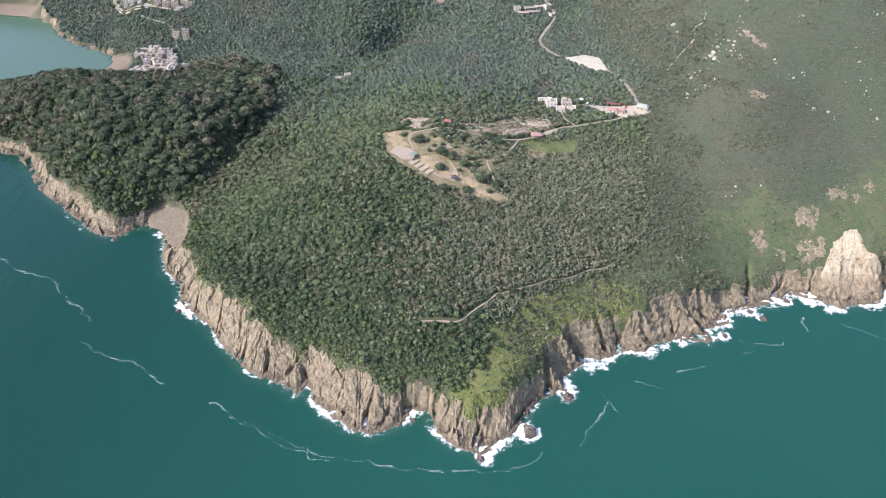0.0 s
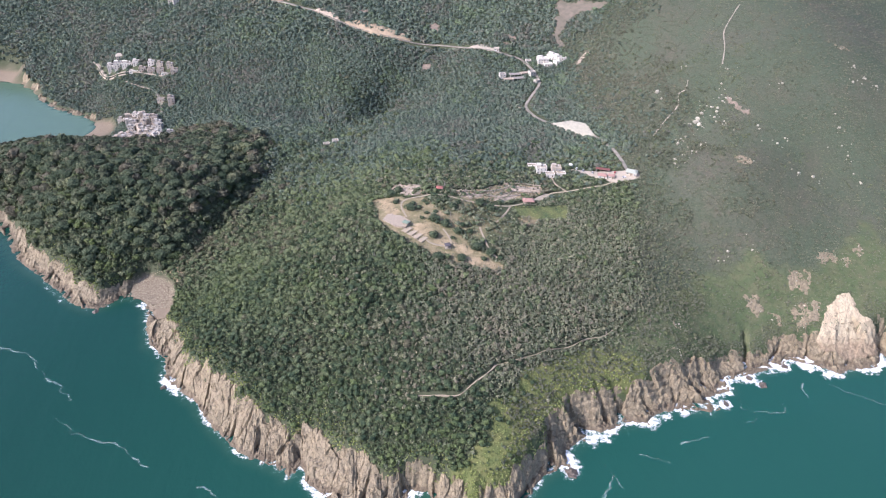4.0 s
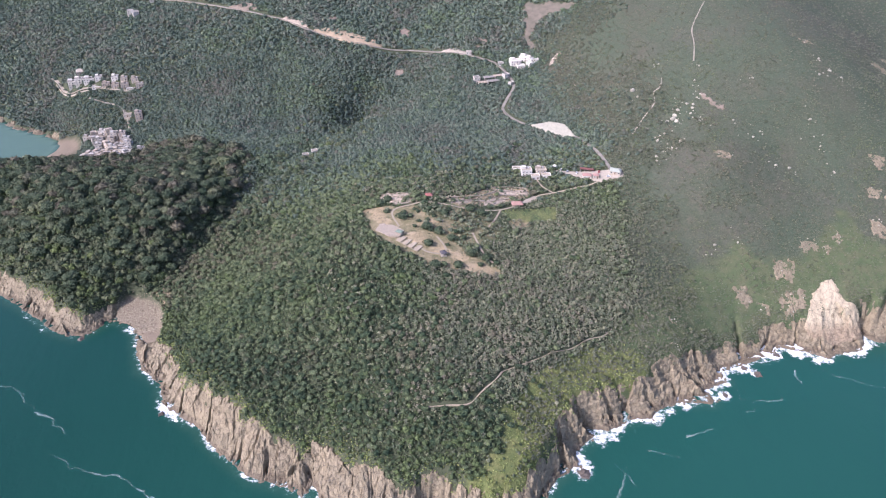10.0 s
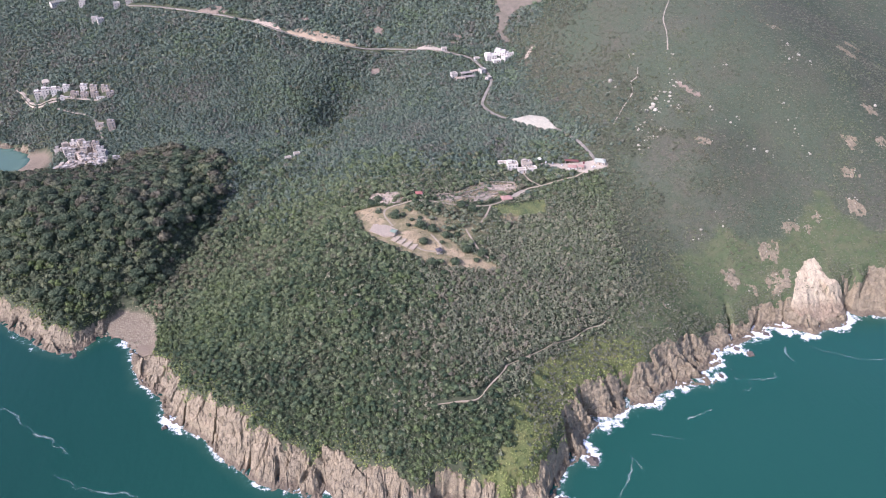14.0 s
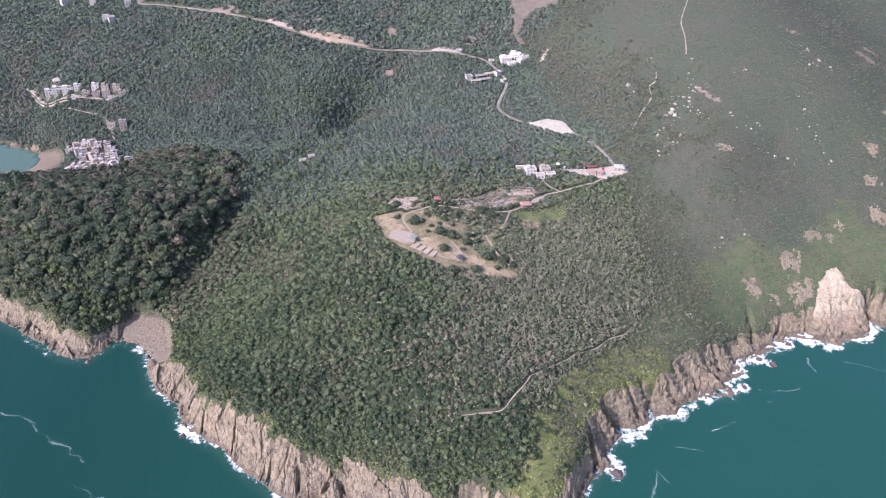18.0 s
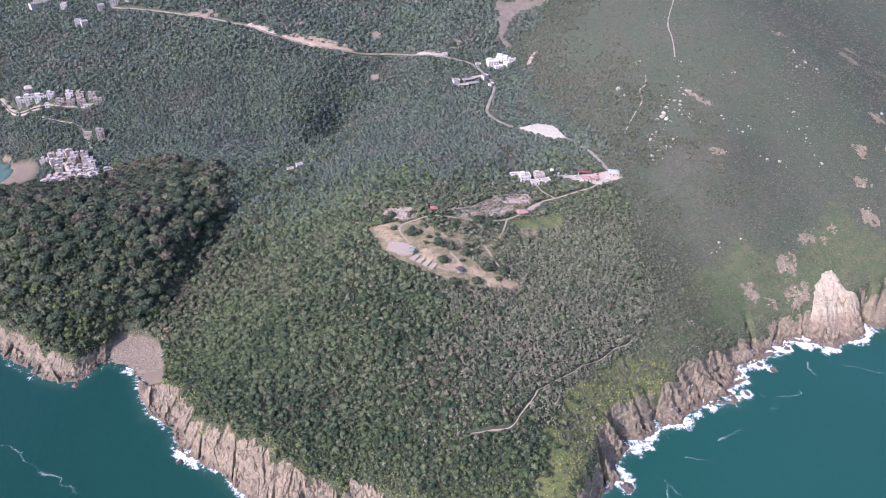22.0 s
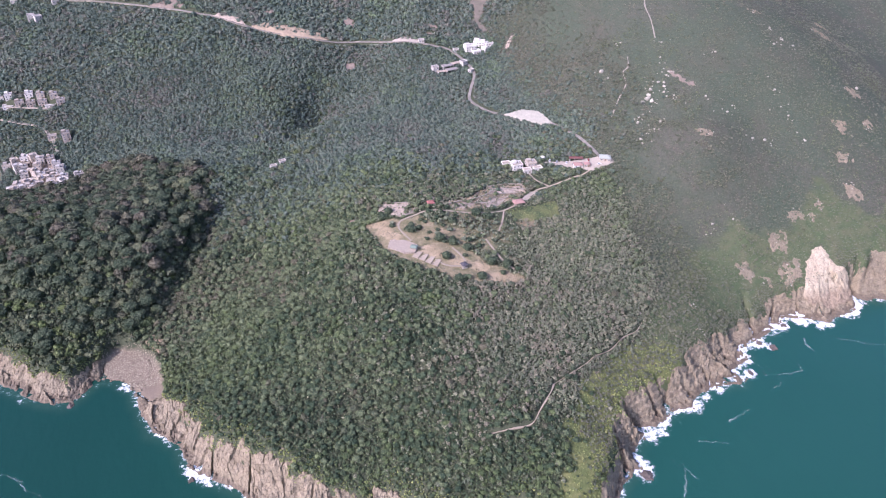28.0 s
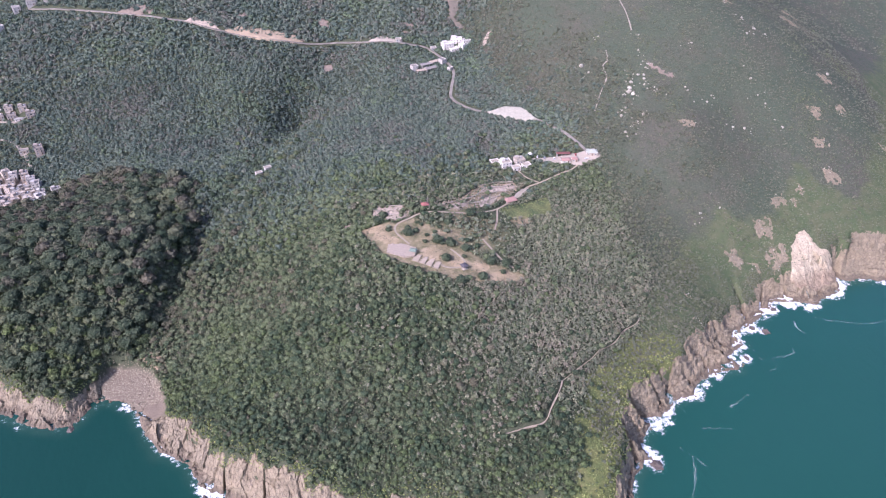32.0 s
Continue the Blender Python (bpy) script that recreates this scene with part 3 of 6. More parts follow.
GROUND, ROCK, WATER, FOAM = ground_material(), rock_material(), water_material(), foam_material()
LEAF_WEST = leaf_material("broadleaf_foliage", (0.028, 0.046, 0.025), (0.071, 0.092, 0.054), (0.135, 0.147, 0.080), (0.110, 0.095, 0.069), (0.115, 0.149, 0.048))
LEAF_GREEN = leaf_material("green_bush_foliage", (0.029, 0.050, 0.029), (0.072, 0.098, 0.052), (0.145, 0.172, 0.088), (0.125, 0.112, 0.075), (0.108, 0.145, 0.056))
# valley leaves carry distance haze in their colour: lifted darks, extra blue
LEAF_VALLEY_HAZED = leaf_material("hazed_valley_foliage", (0.062, 0.091, 0.071), (0.106, 0.140, 0.104), (0.145, 0.171, 0.122), (0.141, 0.132, 0.104), (0.130, 0.177, 0.089))
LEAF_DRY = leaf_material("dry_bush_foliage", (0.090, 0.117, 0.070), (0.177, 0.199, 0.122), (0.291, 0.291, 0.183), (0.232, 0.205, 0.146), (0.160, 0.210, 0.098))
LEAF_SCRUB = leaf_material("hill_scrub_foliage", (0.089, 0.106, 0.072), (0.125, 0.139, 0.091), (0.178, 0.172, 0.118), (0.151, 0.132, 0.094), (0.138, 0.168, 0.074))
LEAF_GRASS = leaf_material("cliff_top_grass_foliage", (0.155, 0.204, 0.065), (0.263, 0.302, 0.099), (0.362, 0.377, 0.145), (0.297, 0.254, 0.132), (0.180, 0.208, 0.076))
BARK = plain("grey_bark", (0.30, 0.27, 0.235), (0.17, 0.15, 0.125), 3.0)
CONCRETE = plain("pale_concrete", (0.36, 0.315, 0.25), (0.26, 0.23, 0.18), 0.5, 0.9, 0.2, bump=0.05)
SHOTCRETE = plain("white_sprayed_concrete", (0.39, 0.372, 0.29), (0.26, 0.245, 0.19), 0.35, 0.9, 0.2, bump=0.25)
ASPHALT = plain("worn_asphalt", (0.25, 0.23, 0.185), (0.15, 0.138, 0.112), 0.15, 0.9, 0.25)
PATHWAY = plain("worn_path_paving", (0.34, 0.29, 0.21), (0.25, 0.21, 0.15), 0.6, 0.95, 0.15)
EARTH = plain("bare_yellow_earth", (0.34, 0.27, 0.18), (0.25, 0.195, 0.13), 0.18, 0.95, 0.1, bump=0.5)
PINK_EARTH = plain("bare_pinkish_earth", (0.25, 0.20, 0.155), (0.15, 0.125, 0.095), 0.3, 0.95, 0.1, bump=0.4)
TERRACE_STONE = plain("terrace_stone", (0.46, 0.385, 0.295), (0.20, 0.165, 0.125), 0.45, 0.95, 0.15, bump=0.15)
BOULDER = plain("pale_boulder_granite", (0.40, 0.38, 0.30), (0.27, 0.25, 0.195), 0.6, 0.9, 0.2, bump=0.2)
WALL_BRIGHT = plain("bright_white_render", (0.66, 0.62, 0.545), (0.50, 0.47, 0.41), 0.5, 0.8, 0.3)
WALL_WHITE = plain("white_painted_render", (0.50, 0.47, 0.41), (0.35, 0.33, 0.29), 0.5, 0.8, 0.3)
WALL_CREAM = plain("cream_tile_facing", (0.44, 0.385, 0.305), (0.33, 0.29, 0.23), 0.5, 0.7, 0.35)
WALL_PINK = plain("pinkish_tile_facing", (0.42, 0.355, 0.285), (0.32, 0.275, 0.22), 0.5, 0.7, 0.35)
WALL_GREY = plain("grey_render", (0.36, 0.34, 0.30), (0.26, 0.245, 0.215), 0.5, 0.85, 0.25)
ROOF_GREY = plain("grey_roof_screed", (0.27, 0.25, 0.215), (0.17, 0.157, 0.137), 0.6, 0.9, 0.2)
ROOF_RED = plain("red_roof_tile", (0.30, 0.12, 0.10), (0.22, 0.09, 0.075), 1.2, 0.75, 0.3, bump=0.05)
ROOF_SALMON = plain("faded_red_roof_tile", (0.33, 0.20, 0.165), (0.27, 0.165, 0.135), 1.2, 0.75, 0.3, bump=0.05)
ROOF_DARK = plain("dark_grey_roof_tile", (0.085, 0.08, 0.085), (0.055, 0.05, 0.055), 1.2, 0.7, 0.3)
ROOF_TEAL = plain("blue_green_sheet_roof", (0.19, 0.245, 0.19), (0.13, 0.175, 0.135), 1.0, 0.8, 0.2)
ROOF_STRAW = plain("pale_yellow_roof_tile", (0.38, 0.34, 0.27), (0.30, 0.27, 0.21), 1.0, 0.75, 0.3)
TIMBER = plain("brown_timber", (0.16, 0.10, 0.065), (0.10, 0.065, 0.04), 2.0)
FRAME = plain("pale_metal_frame", (0.62, 0.62, 0.60), None, 2.0, 0.5, 0.4)
TYRE = plain("black_rubber", (0.022, 0.022, 0.022), None, 4.0)
CAR_WHITE = plain("white_car_paint", (0.74, 0.74, 0.73), None, 1.0, 0.3, 0.5)
CAR_RED = plain("red_car_paint", (0.38, 0.05, 0.04), None, 1.0, 0.3, 0.5)
CAR_SILVER = plain("silver_car_paint", (0.42, 0.43, 0.45), None, 1.0, 0.35, 0.5, 0.4)


def pane_material():
    k = Mat("dark_window_glass", 0.08, 0.6)
    return k.colour(k.mix(k.random(), (0.030, 0.038, 0.044), (0.070, 0.082, 0.088))).m


PANE = pane_material()

# ---- the land, the cliffs and the sea ----
def add_structure(name, me, material, label, category):
    me.materials.append(material)
    return tagged(new(name, me), label, category, kind="structure")


gx = spread(-1500, (-650, 25), (-430, 5), (480, 2.5), (700, 6), (1900, 40))
gy = spread(300, (720, 2.5), (1150, 5), (1400, 15), (3000, 80))
X, Y = np.meshgrid(gx, gy)
h, d, w = ground(X, Y, True)
edge = rock_edge(X, Y, w)
h = np.where((d > -6) & (d < edge + 2), h - (2.2 * ease(0.5, -3.0, d - edge) + 6.5 * ease(-3.0, -9.0, d - edge)) * (1 - ease(0.3, 0.7, beachy(X, Y))), h)
me = grid_mesh("ground", gx, gy, h, (h[:-1, :-1] > -13.5) | (h[1:, 1:] > -13.5) | (h[1:, :-1] > -13.5))
keepers = np.zeros(X.shape, bool)
cell = (h[:-1, :-1] > -13.5) | (h[1:, 1:] > -13.5) | (h[1:, :-1] > -13.5)
keepers[:-1, :-1] |= cell
keepers[1:, 1:] |= cell
keepers[:-1, 1:] |= cell
keepers[1:, :-1] |= cell
xs, ys, ds, ws = X[keepers], Y[keepers], d[keepers], w[keepers]
out_east = east_of_forest(xs, ys)
number_on(me, "scrub", ease(-8, 6, out_east) * ease(5, 20, ds))
number_on(me, "grass", np.clip(ease(-15, 5, out_east) * (1 - ease(60, 110, ds + 30 * fbm(xs / 40, ys / 40, 81))) * ease(8, 16, ds) * 0.8
                       + 0.9 * inside_of(LAWN, xs, ys) + 0.6 * (np.hypot((xs - 18) / 40, (ys - 606) / 32) < 1) + 0.25 * (1 - ease(0, 14, ds - ws * 1.05)) * (ys < 470) + 0.6 * (1 - ease(12, 22, from_line([(16, 352), (36, 368), (47, 398), (64, 420), (84, 440), (112, 454), (142, 466)], xs, ys))), 0, 1))
rim_line = [(16, 352), (36, 368), (47, 398), (64, 420), (84, 440), (112, 454), (142, 466)]
number_on(me, "meadow", np.maximum(1 - ease(10, 22, from_line(rim_line, xs, ys) + 12 * fbm(xs / 14, ys / 14, 199, 3)), 0.45 * inside_of(LAWN, xs, ys)))
terraces = inside_of(TERRACE_WEST, xs, ys) | inside_of(TERRACE_EAST, xs, ys)
number_on(me, "soil", np.maximum(0.55 * terraces, 0.55 * (1 - ease(0.6, 1.2, np.hypot((xs - 68) / 15, (ys - 617) / 10)))))
half_open = 1 - ease(0.8, 1.1, np.hypot((xs - 14) / 36, (ys - 606) / 29) + 0.3 * fbm(xs / 9, ys / 9, 213, 3))
number_on(me, "hay", np.maximum(on_green(xs, ys) * 1.0, 0.7 * half_open))
# bare ground: the spine of the green, the slope by the slabs, and its south-eastern tip
worn = np.zeros(xs.shape)
for bx, by, br, bs in ((-72, 624, 11, 0.7), (-69, 610, 8, 1.3), (-62, 598, 8, 1.0), (-34, 572, 12, 0.5), (-12, 562, 12, 0.5), (20, 543, 17, 0.45), (6, 556, 9, 0.8), (-34, 580, 9, 0.4), (-18, 600, 8, 0.5)):
    worn = np.maximum(worn, 1 - ease(0.5, 1.25, np.hypot((xs - bx) / br, (ys - by) / (br * bs))))
number_on(me, "bare", on_green(xs, ys) * (0.2 + 0.7 * worn))
number_on(me, "sand", np.maximum(beachy(xs, ys) * ease(7.5, 4.5, h[keepers]), ease(3, -3, ds)))
add_structure("ground", me, GROUND, "hilly coastal ground with leaf litter, scrub and bare soil", "ground")


def facets(x, y, seed):
    """Tilted slabs that meet along sharp edges: a height for every place, cells one unit across."""
    ix, iy = np.floor(x), np.floor(y)
    best, out = np.full(x.shape, 9.0), np.zeros(x.shape)
    for dx in (-1, 0, 1):
        for dy in (-1, 0, 1):
            cx, cy = ix + dx, iy + dy
            ox, oy = x - cx - hash01(cx, cy, seed), y - cy - hash01(cx, cy, seed + 7)
            far = np.hypot(ox, oy)
            lean = (hash01(cx, cy, seed + 3) - 0.6) * 1.6 * ox + (hash01(cx, cy, seed + 5) - 0.5) * 1.1 * oy
            out = np.where(far < best, lean + hash01(cx, cy, seed + 11) - 0.5, out)
            best = np.minimum(best, far)
    return out


def rock_relief(x, y, d, e, h):
    """Slabs at three sizes, slanting joints, ledges and a few deep clefts."""
    c, s = math.cos(0.36), math.sin(0.36)
    q, p = x * c - y * s, x * s + y * c
    q = q + 4.0 * fbm(x / 19, y / 19, 91, 3)
    p = p + 4.0 * fbm(x / 23, y / 23, 93, 3)
    u = np.clip(d / np.maximum(e, 4), 0, 1.1)
    body = ease(-0.05, 0.22, u) * (1 - 0.6 * ease(0.8, 1.05, u))
    east = ease(45, 95, x)
    large = (1 - east) * 4.4 * facets(q / 12, p / 17, 111) + east * 4.2 * facets(p / 8, q / 15, 113)
    small = (1 - east) * 1.5 * facets(q / 4.4, p / 6.5, 121) + east * 1.5 * facets(p / 4.0, q / 6.0, 123)
    r = large * body + small * (0.3 + 0.7 * body) + 0.7 * facets(q / 1.7, p / 2.2, 125)
    line = np.abs(vnoise(q / 27, p / 95, 103))
    cleft = (1 - ease(0.0, 0.06, line)) * ease(-0.05, 0.3, vnoise(q / 26, p / 40, 105))
    r = r - (7.0 - 2.0 * east) * cleft * body
    slant = np.abs(vnoise((q * 0.85 + p * 0.4) / 7, (p - q * 0.3) / 26, 107))
    r = r - (1.1 - 0.4 * east) * (1 - ease(0.0, 0.08, slant)) * (0.2 + body)
    step = h / 5.6 + 1.1 * fbm(x / 15, y / 15, 137, 3)
    part_up = step - np.floor(step)
    r = r + 5.6 * (ease(0.5, 0.95, part_up) - part_up) * (0.2 + 0.5 * east) * body
    r = r + 1.2 * fbm(q / 6, p / 8, 131, 4) + 0.5 * fbm(q / 1.5, p / 1.8, 135, 3)
    return r * ease(-3, 2, d) + 0.4


def cliff(name, x0, x1, y0, y1, label, step=0.62):
    xs, ys = np.arange(x0, x1 + 0.01, step), np.arange(y0, y1 + 0.01, step)
    X, Y = np.meshgrid(xs, ys)
    X = X + 0.4 * step * vnoise(X / 1.3, Y / 1.3, 141)
    h, d, w = ground(X, Y, True)
    e = rock_edge(X, Y, w)
    r = rock_relief(X, Y, d, e, h) * (1 - beachy(X, Y))
    z = h + r - 3.4 * ease(-2.0, 2.5, d - e) - 3.0 * beachy(X, Y)
    z = np.where(d < 0.5, np.minimum(z, 1.2 + 0.9 * d), z)
    live = (d > -3.5) & (d < e + 2.6) & (beachy(X, Y) < 0.8)
    keep = live[:-1, :-1] & live[1:, 1:] & live[1:, :-1] & live[:-1, 1:]
    i = np.arange(X.size).reshape(X.shape)
    faces = np.stack([i[:-1, :-1], i[:-1, 1:], i[1:, 1:], i[1:, :-1]], -1)[keep]
    me = sheet_mesh(name, np.stack([X, Y, z], -1).reshape(-1, 3), faces, smooth=False)
    return add_structure(name, me, ROCK, label, "cliff")


cliff("cliff_west", -660, -316, 530, 800, "tan jointed sea cliff below the wooded hill", 1.0)
cliff("cliff_headland", -316, 40, 318, 600, "tan and pinkish slabby sea cliff round the headland")
cliff("cliff_east", 40, 345, 325, 580, "grey-brown gullied sea cliff with deep dark clefts")
cliff("cliff_far_east", 345, 560, 480, 640, "pale brown sea cliff beside the landslip", 0.9)
cliff("cliff_bay", -730, -495, 940, 1110, "low tan rocky shore of the far bay", 2.0)

sx = spread(-5000, (-800, 350), (-420, 8), (480, 2.6), (700, 10), (5000, 350))
sy = spread(-3000, (120, 240), (600, 2.6), (1130, 8), (5000, 350))
X, Y = np.meshgrid(sx, sy)
d, w = shore(X, Y)
me = grid_mesh("sea", sx, sy, np.zeros(X.shape), d[:-1, :-1] < 40)
keepers = np.zeros(X.shape, bool)
cell = d[:-1, :-1] < 40
for a in (slice(None, -1), slice(1, None)):
    for b in (slice(None, -1), slice(1, None)):
        keepers[a, b] |= cell
xs, ys, off = X[keepers], Y[keepers], -d[keepers]
swell = 0.5 + fbm(xs / 19, ys / 19, 151, 3)
force = 0.46 + 0.62 * swell + 0.14 * ease(10, 60, xs)
force = force * (1 - 0.75 * ease(540, 640, ys)) * (1 - 0.45 * ease(-260, -320, xs)) 
reach = 4.5 + 8.5 * np.clip(swell, 0, 1.3) ** 2 * (0.55 + 0.75 * ease(20, 80, xs))
for fx, fy, fr in ((30, 322, 13), (66, 346, 15), (99, 384, 12), (262, 484, 16), (292, 498, 15), (232, 458, 12), (340, 500, 16), (-236, 452, 8), (318, 510, 10), (271, 485, 9), (63, 344, 10), (300, 508, 9)):
    reach = reach + 7 * (1 - ease(0.2, 1.0, np.hypot(xs - fx, ys - fy) / fr))
    force = force + 0.36 * (1 - ease(0.2, 1.0, np.hypot(xs - fx, ys - fy) / fr))
surf = force * (1 - ease(0.15, 1.3, off / reach))
for fx, fy, fr in ((271, 487, 10), (92, 382, 11), (62, 346, 12), (232, 461, 9), (300, 511, 9), (262, 494, 9), (27, 321, 8)):
    surf = surf + 0.65 * (1 - ease(0.35, 1.0, np.hypot(xs - fx, ys - fy) / fr))
STREAKS = [[(-428, 501), (-400, 485), (-370, 478), (-330, 445), (-304, 427)], [(-306, 406), (-279, 390), (-250, 387), (-219, 365)],
           [(-179, 353), (-144, 336), (-124, 326), (-102, 319), (-73, 314), (-32, 310), (3, 307)], [(125, 387), (120, 375), (104, 350), (99, 338)],
           [(244, 478), (245, 456), (261, 452), (268, 453), (277, 455), (285, 476)], [(70, 330), (62, 318), (34, 311), (7, 310)], [(330, 492), (370, 471), (440, 468)],
           [(183, 415), (206, 426)], [(307, 493), (305, 475)]]
number_on(me, "surf", surf)
number_on(me, "shallow", np.clip(0.75 * ease(700, 830, ys) * ease(-450, -520, xs) + 0.16 * (1 - ease(0, 12, off)), 0, 1) * ease(-2, 2, off))
tagged(add_structure("water", me, WATER, "blue-green sea with white surf along the rocks", "sea"))


def foam_streak(line, wide, seed):
    """A thin drifting line of foam on the water, ragged and broken along its length."""
    pts = []
    for (ax, ay), (bx, by) in zip(line, line[1:]):
        n = max(2, int(math.hypot(bx - ax, by - ay) / 1.5))
        pts += [(ax + (bx - ax) * i / n, ay + (by - ay) * i / n) for i in range(n)]
    c = np.array(pts + [line[-1]], float)
    for _ in range(6):
        c[1:-1] = (c[:-2] + 2 * c[1:-1] + c[2:]) / 4
    c = c + np.stack([fbm(c[:, 0] / 9, c[:, 1] / 9, 161, 3), fbm(c[:, 0] / 9, c[:, 1] / 9, 165, 3)], 1) * 4.5
    along = np.gradient(c, axis=0)
    along /= np.linalg.norm(along, axis=1, keepdims=True) + 1e-9
    side = np.stack([-along[:, 1], along[:, 0]], 1)
    rows = np.stack([np.c_[c + side * wide * e, np.full(len(c), 0.03)] for e in (-1, 0, 1)], 1)
    i = np.arange(len(c) * 3).reshape(-1, 3)
    faces = np.stack([i[:-1, :-1], i[:-1, 1:], i[1:, 1:], i[1:, :-1]], -1).reshape(-1, 4)
    me = sheet_mesh("sea_foam", rows.reshape(-1, 3), faces)
    number_on(me, "middle", np.tile([0.0, 1.0, 0.0], len(c)))
    return add_structure("sea_foam", me, FOAM, "thin white streak of drifting sea foam", "foam")


for n, line in enumerate(STREAKS):
    foam_streak(line, 1.5 if n != 0 else 2.2, n)
for n, line in enumerate([[(-160, 342), (-120, 320), (-80, 309)], [(118, 392), (128, 372)], [(250, 470), (256, 447), (240, 440)], [(150, 405), (172, 396)]]):
    foam_streak(line, 1.2, n)

# ---- woods ----
def leaf_tris(rng, centres, radii, n, size, flat=0.85, low=-0.25, jitter=0.55, shell=(0.5, 1.12)):
    """n small leaf clumps as bent triangles on the skin of a few lumps."""
    which = rng.choice(len(radii), n, p=radii**2 / (radii**2).sum())
    v = rng.normal(size=(n, 3))
    v[:, 2] = np.abs(v[:, 2]) * np.where(rng.random(n) < 0.82, 1, -0.5)
    v /= np.linalg.norm(v, axis=1, keepdims=True)
    v[:, 2] = np.maximum(v[:, 2], low)
    at = centres[which] + v * (radii[which] * rng.uniform(*shell, n) ** 0.7)[:, None] * (1, 1, flat)
    nrm = v + rng.normal(size=(n, 3)) * jitter
    nrm /= np.linalg.norm(nrm, axis=1, keepdims=True)
    a = np.cross(nrm, rng.normal(size=(n, 3)))
    a /= np.linalg.norm(a, axis=1, keepdims=True)
    b = np.cross(nrm, a)
    s = (size * rng.uniform(0.65, 1.4, n))[:, None]
    return np.stack([at + a * s, at - 0.5 * a * s + 0.8 * b * s, at - 0.5 * a * s - 0.8 * b * s], 1)


ICO = [(0, 0, 1)] + [(0.894 * math.cos(i * 1.2566), 0.894 * math.sin(i * 1.2566), 0.447) for i in range(5)] + \
      [(0.894 * math.cos(i * 1.2566 + 0.628), 0.894 * math.sin(i * 1.2566 + 0.628), -0.447) for i in range(5)] + [(0, 0, -1)]
ICO_F = [(0, 1 + i, 1 + (i + 1) % 5) for i in range(5)] + [(1 + i, 6 + i, 1 + (i + 1) % 5) for i in range(5)] + \
        [(1 + (i + 1) % 5, 6 + i, 6 + (i + 1) % 5) for i in range(5)] + [(11, 6 + (i + 1) % 5, 6 + i) for i in range(5)]


def core_tris(centres, radii, flat=0.85, shrink=0.86):
    v = np.array(ICO)[np.array(ICO_F)]
    return np.concatenate([c + v * r * shrink * (1, 1, flat) for c, r in zip(centres, radii)])


def lumpy_core(centres, radii, share):
    """One closed skin of twenty faces round all lumps of a crown, so that no light falls through."""
    mid = centres.mean(0)
    out = []
    for v in np.array(ICO):
        reach = max(0.3 * radii[0], max(float(np.dot(c - mid, v)) + share * r for c, r in zip(centres, radii)))
        out.append(mid + v * reach * (1, 1, 0.9))
    return np.array(out)[np.array(ICO_F)]


def stick_tris(a, b, ra, rb, sides=4):
    """A tapered stem from a to b."""
    a, b = np.array(a, float), np.array(b, float)
    z = (b - a) / np.linalg.norm(b - a)
    x = np.cross(z, (0.3, 0.9, 0.1))
    x /= np.linalg.norm(x)
    y = np.cross(z, x)
    t = np.arange(sides) * 2 * math.pi / sides
    ring = np.cos(t)[:, None] * x + np.sin(t)[:, None] * y
    p, q = a + ra * ring, b + rb * ring
    out = []
    for i in range(sides):
        j = (i + 1) % sides
        out += [(p[i], p[j], q[j]), (p[i], q[j], q[i])]
    return np.array(out)


def tree_shape(seed, radius, tall, lumps, cards, size, dry=False, spread_out=0.72, limbs=3, flat=0.8, core=0.0):
    """Crown and wood triangles of one tree that stands at the origin."""
    rng = np.random.default_rng(seed)
    ang = rng.uniform(0, 6.28, lumps)
    far = radius * spread_out * np.sqrt(rng.random(lumps))
    if lumps > 2:
        far[0] *= 0.3
    centres = np.stack([far * np.cos(ang), far * np.sin(ang), tall * rng.uniform(0.5, 0.86, lumps) - 0.25 * far], 1)
    radii = radius * rng.uniform(0.24, 0.58, lumps)
    radii[0] = radius * 0.55
    leaves = leaf_tris(rng, centres, radii, cards, size, flat, jitter=0.8)
    if core:
        leaves = np.concatenate([leaves, lumpy_core(centres, radii, core)])
    wood = [stick_tris((0, 0, -0.6), (0.1, 0, tall * 0.6), 0.045 * radius + 0.05, 0.03 * radius, 4)]
    for c in centres[:limbs]:
        up = c + (0, 0, radii[0] * (0.9 if dry else 0.2))
        wood.append(stick_tris((0.05, 0, tall * 0.3), up * (1.12, 1.12, 1.05) if dry else up, 0.045 * radius + 0.05, 0.05 if dry else 0.02, 3))
    return leaves, np.concatenate(wood)


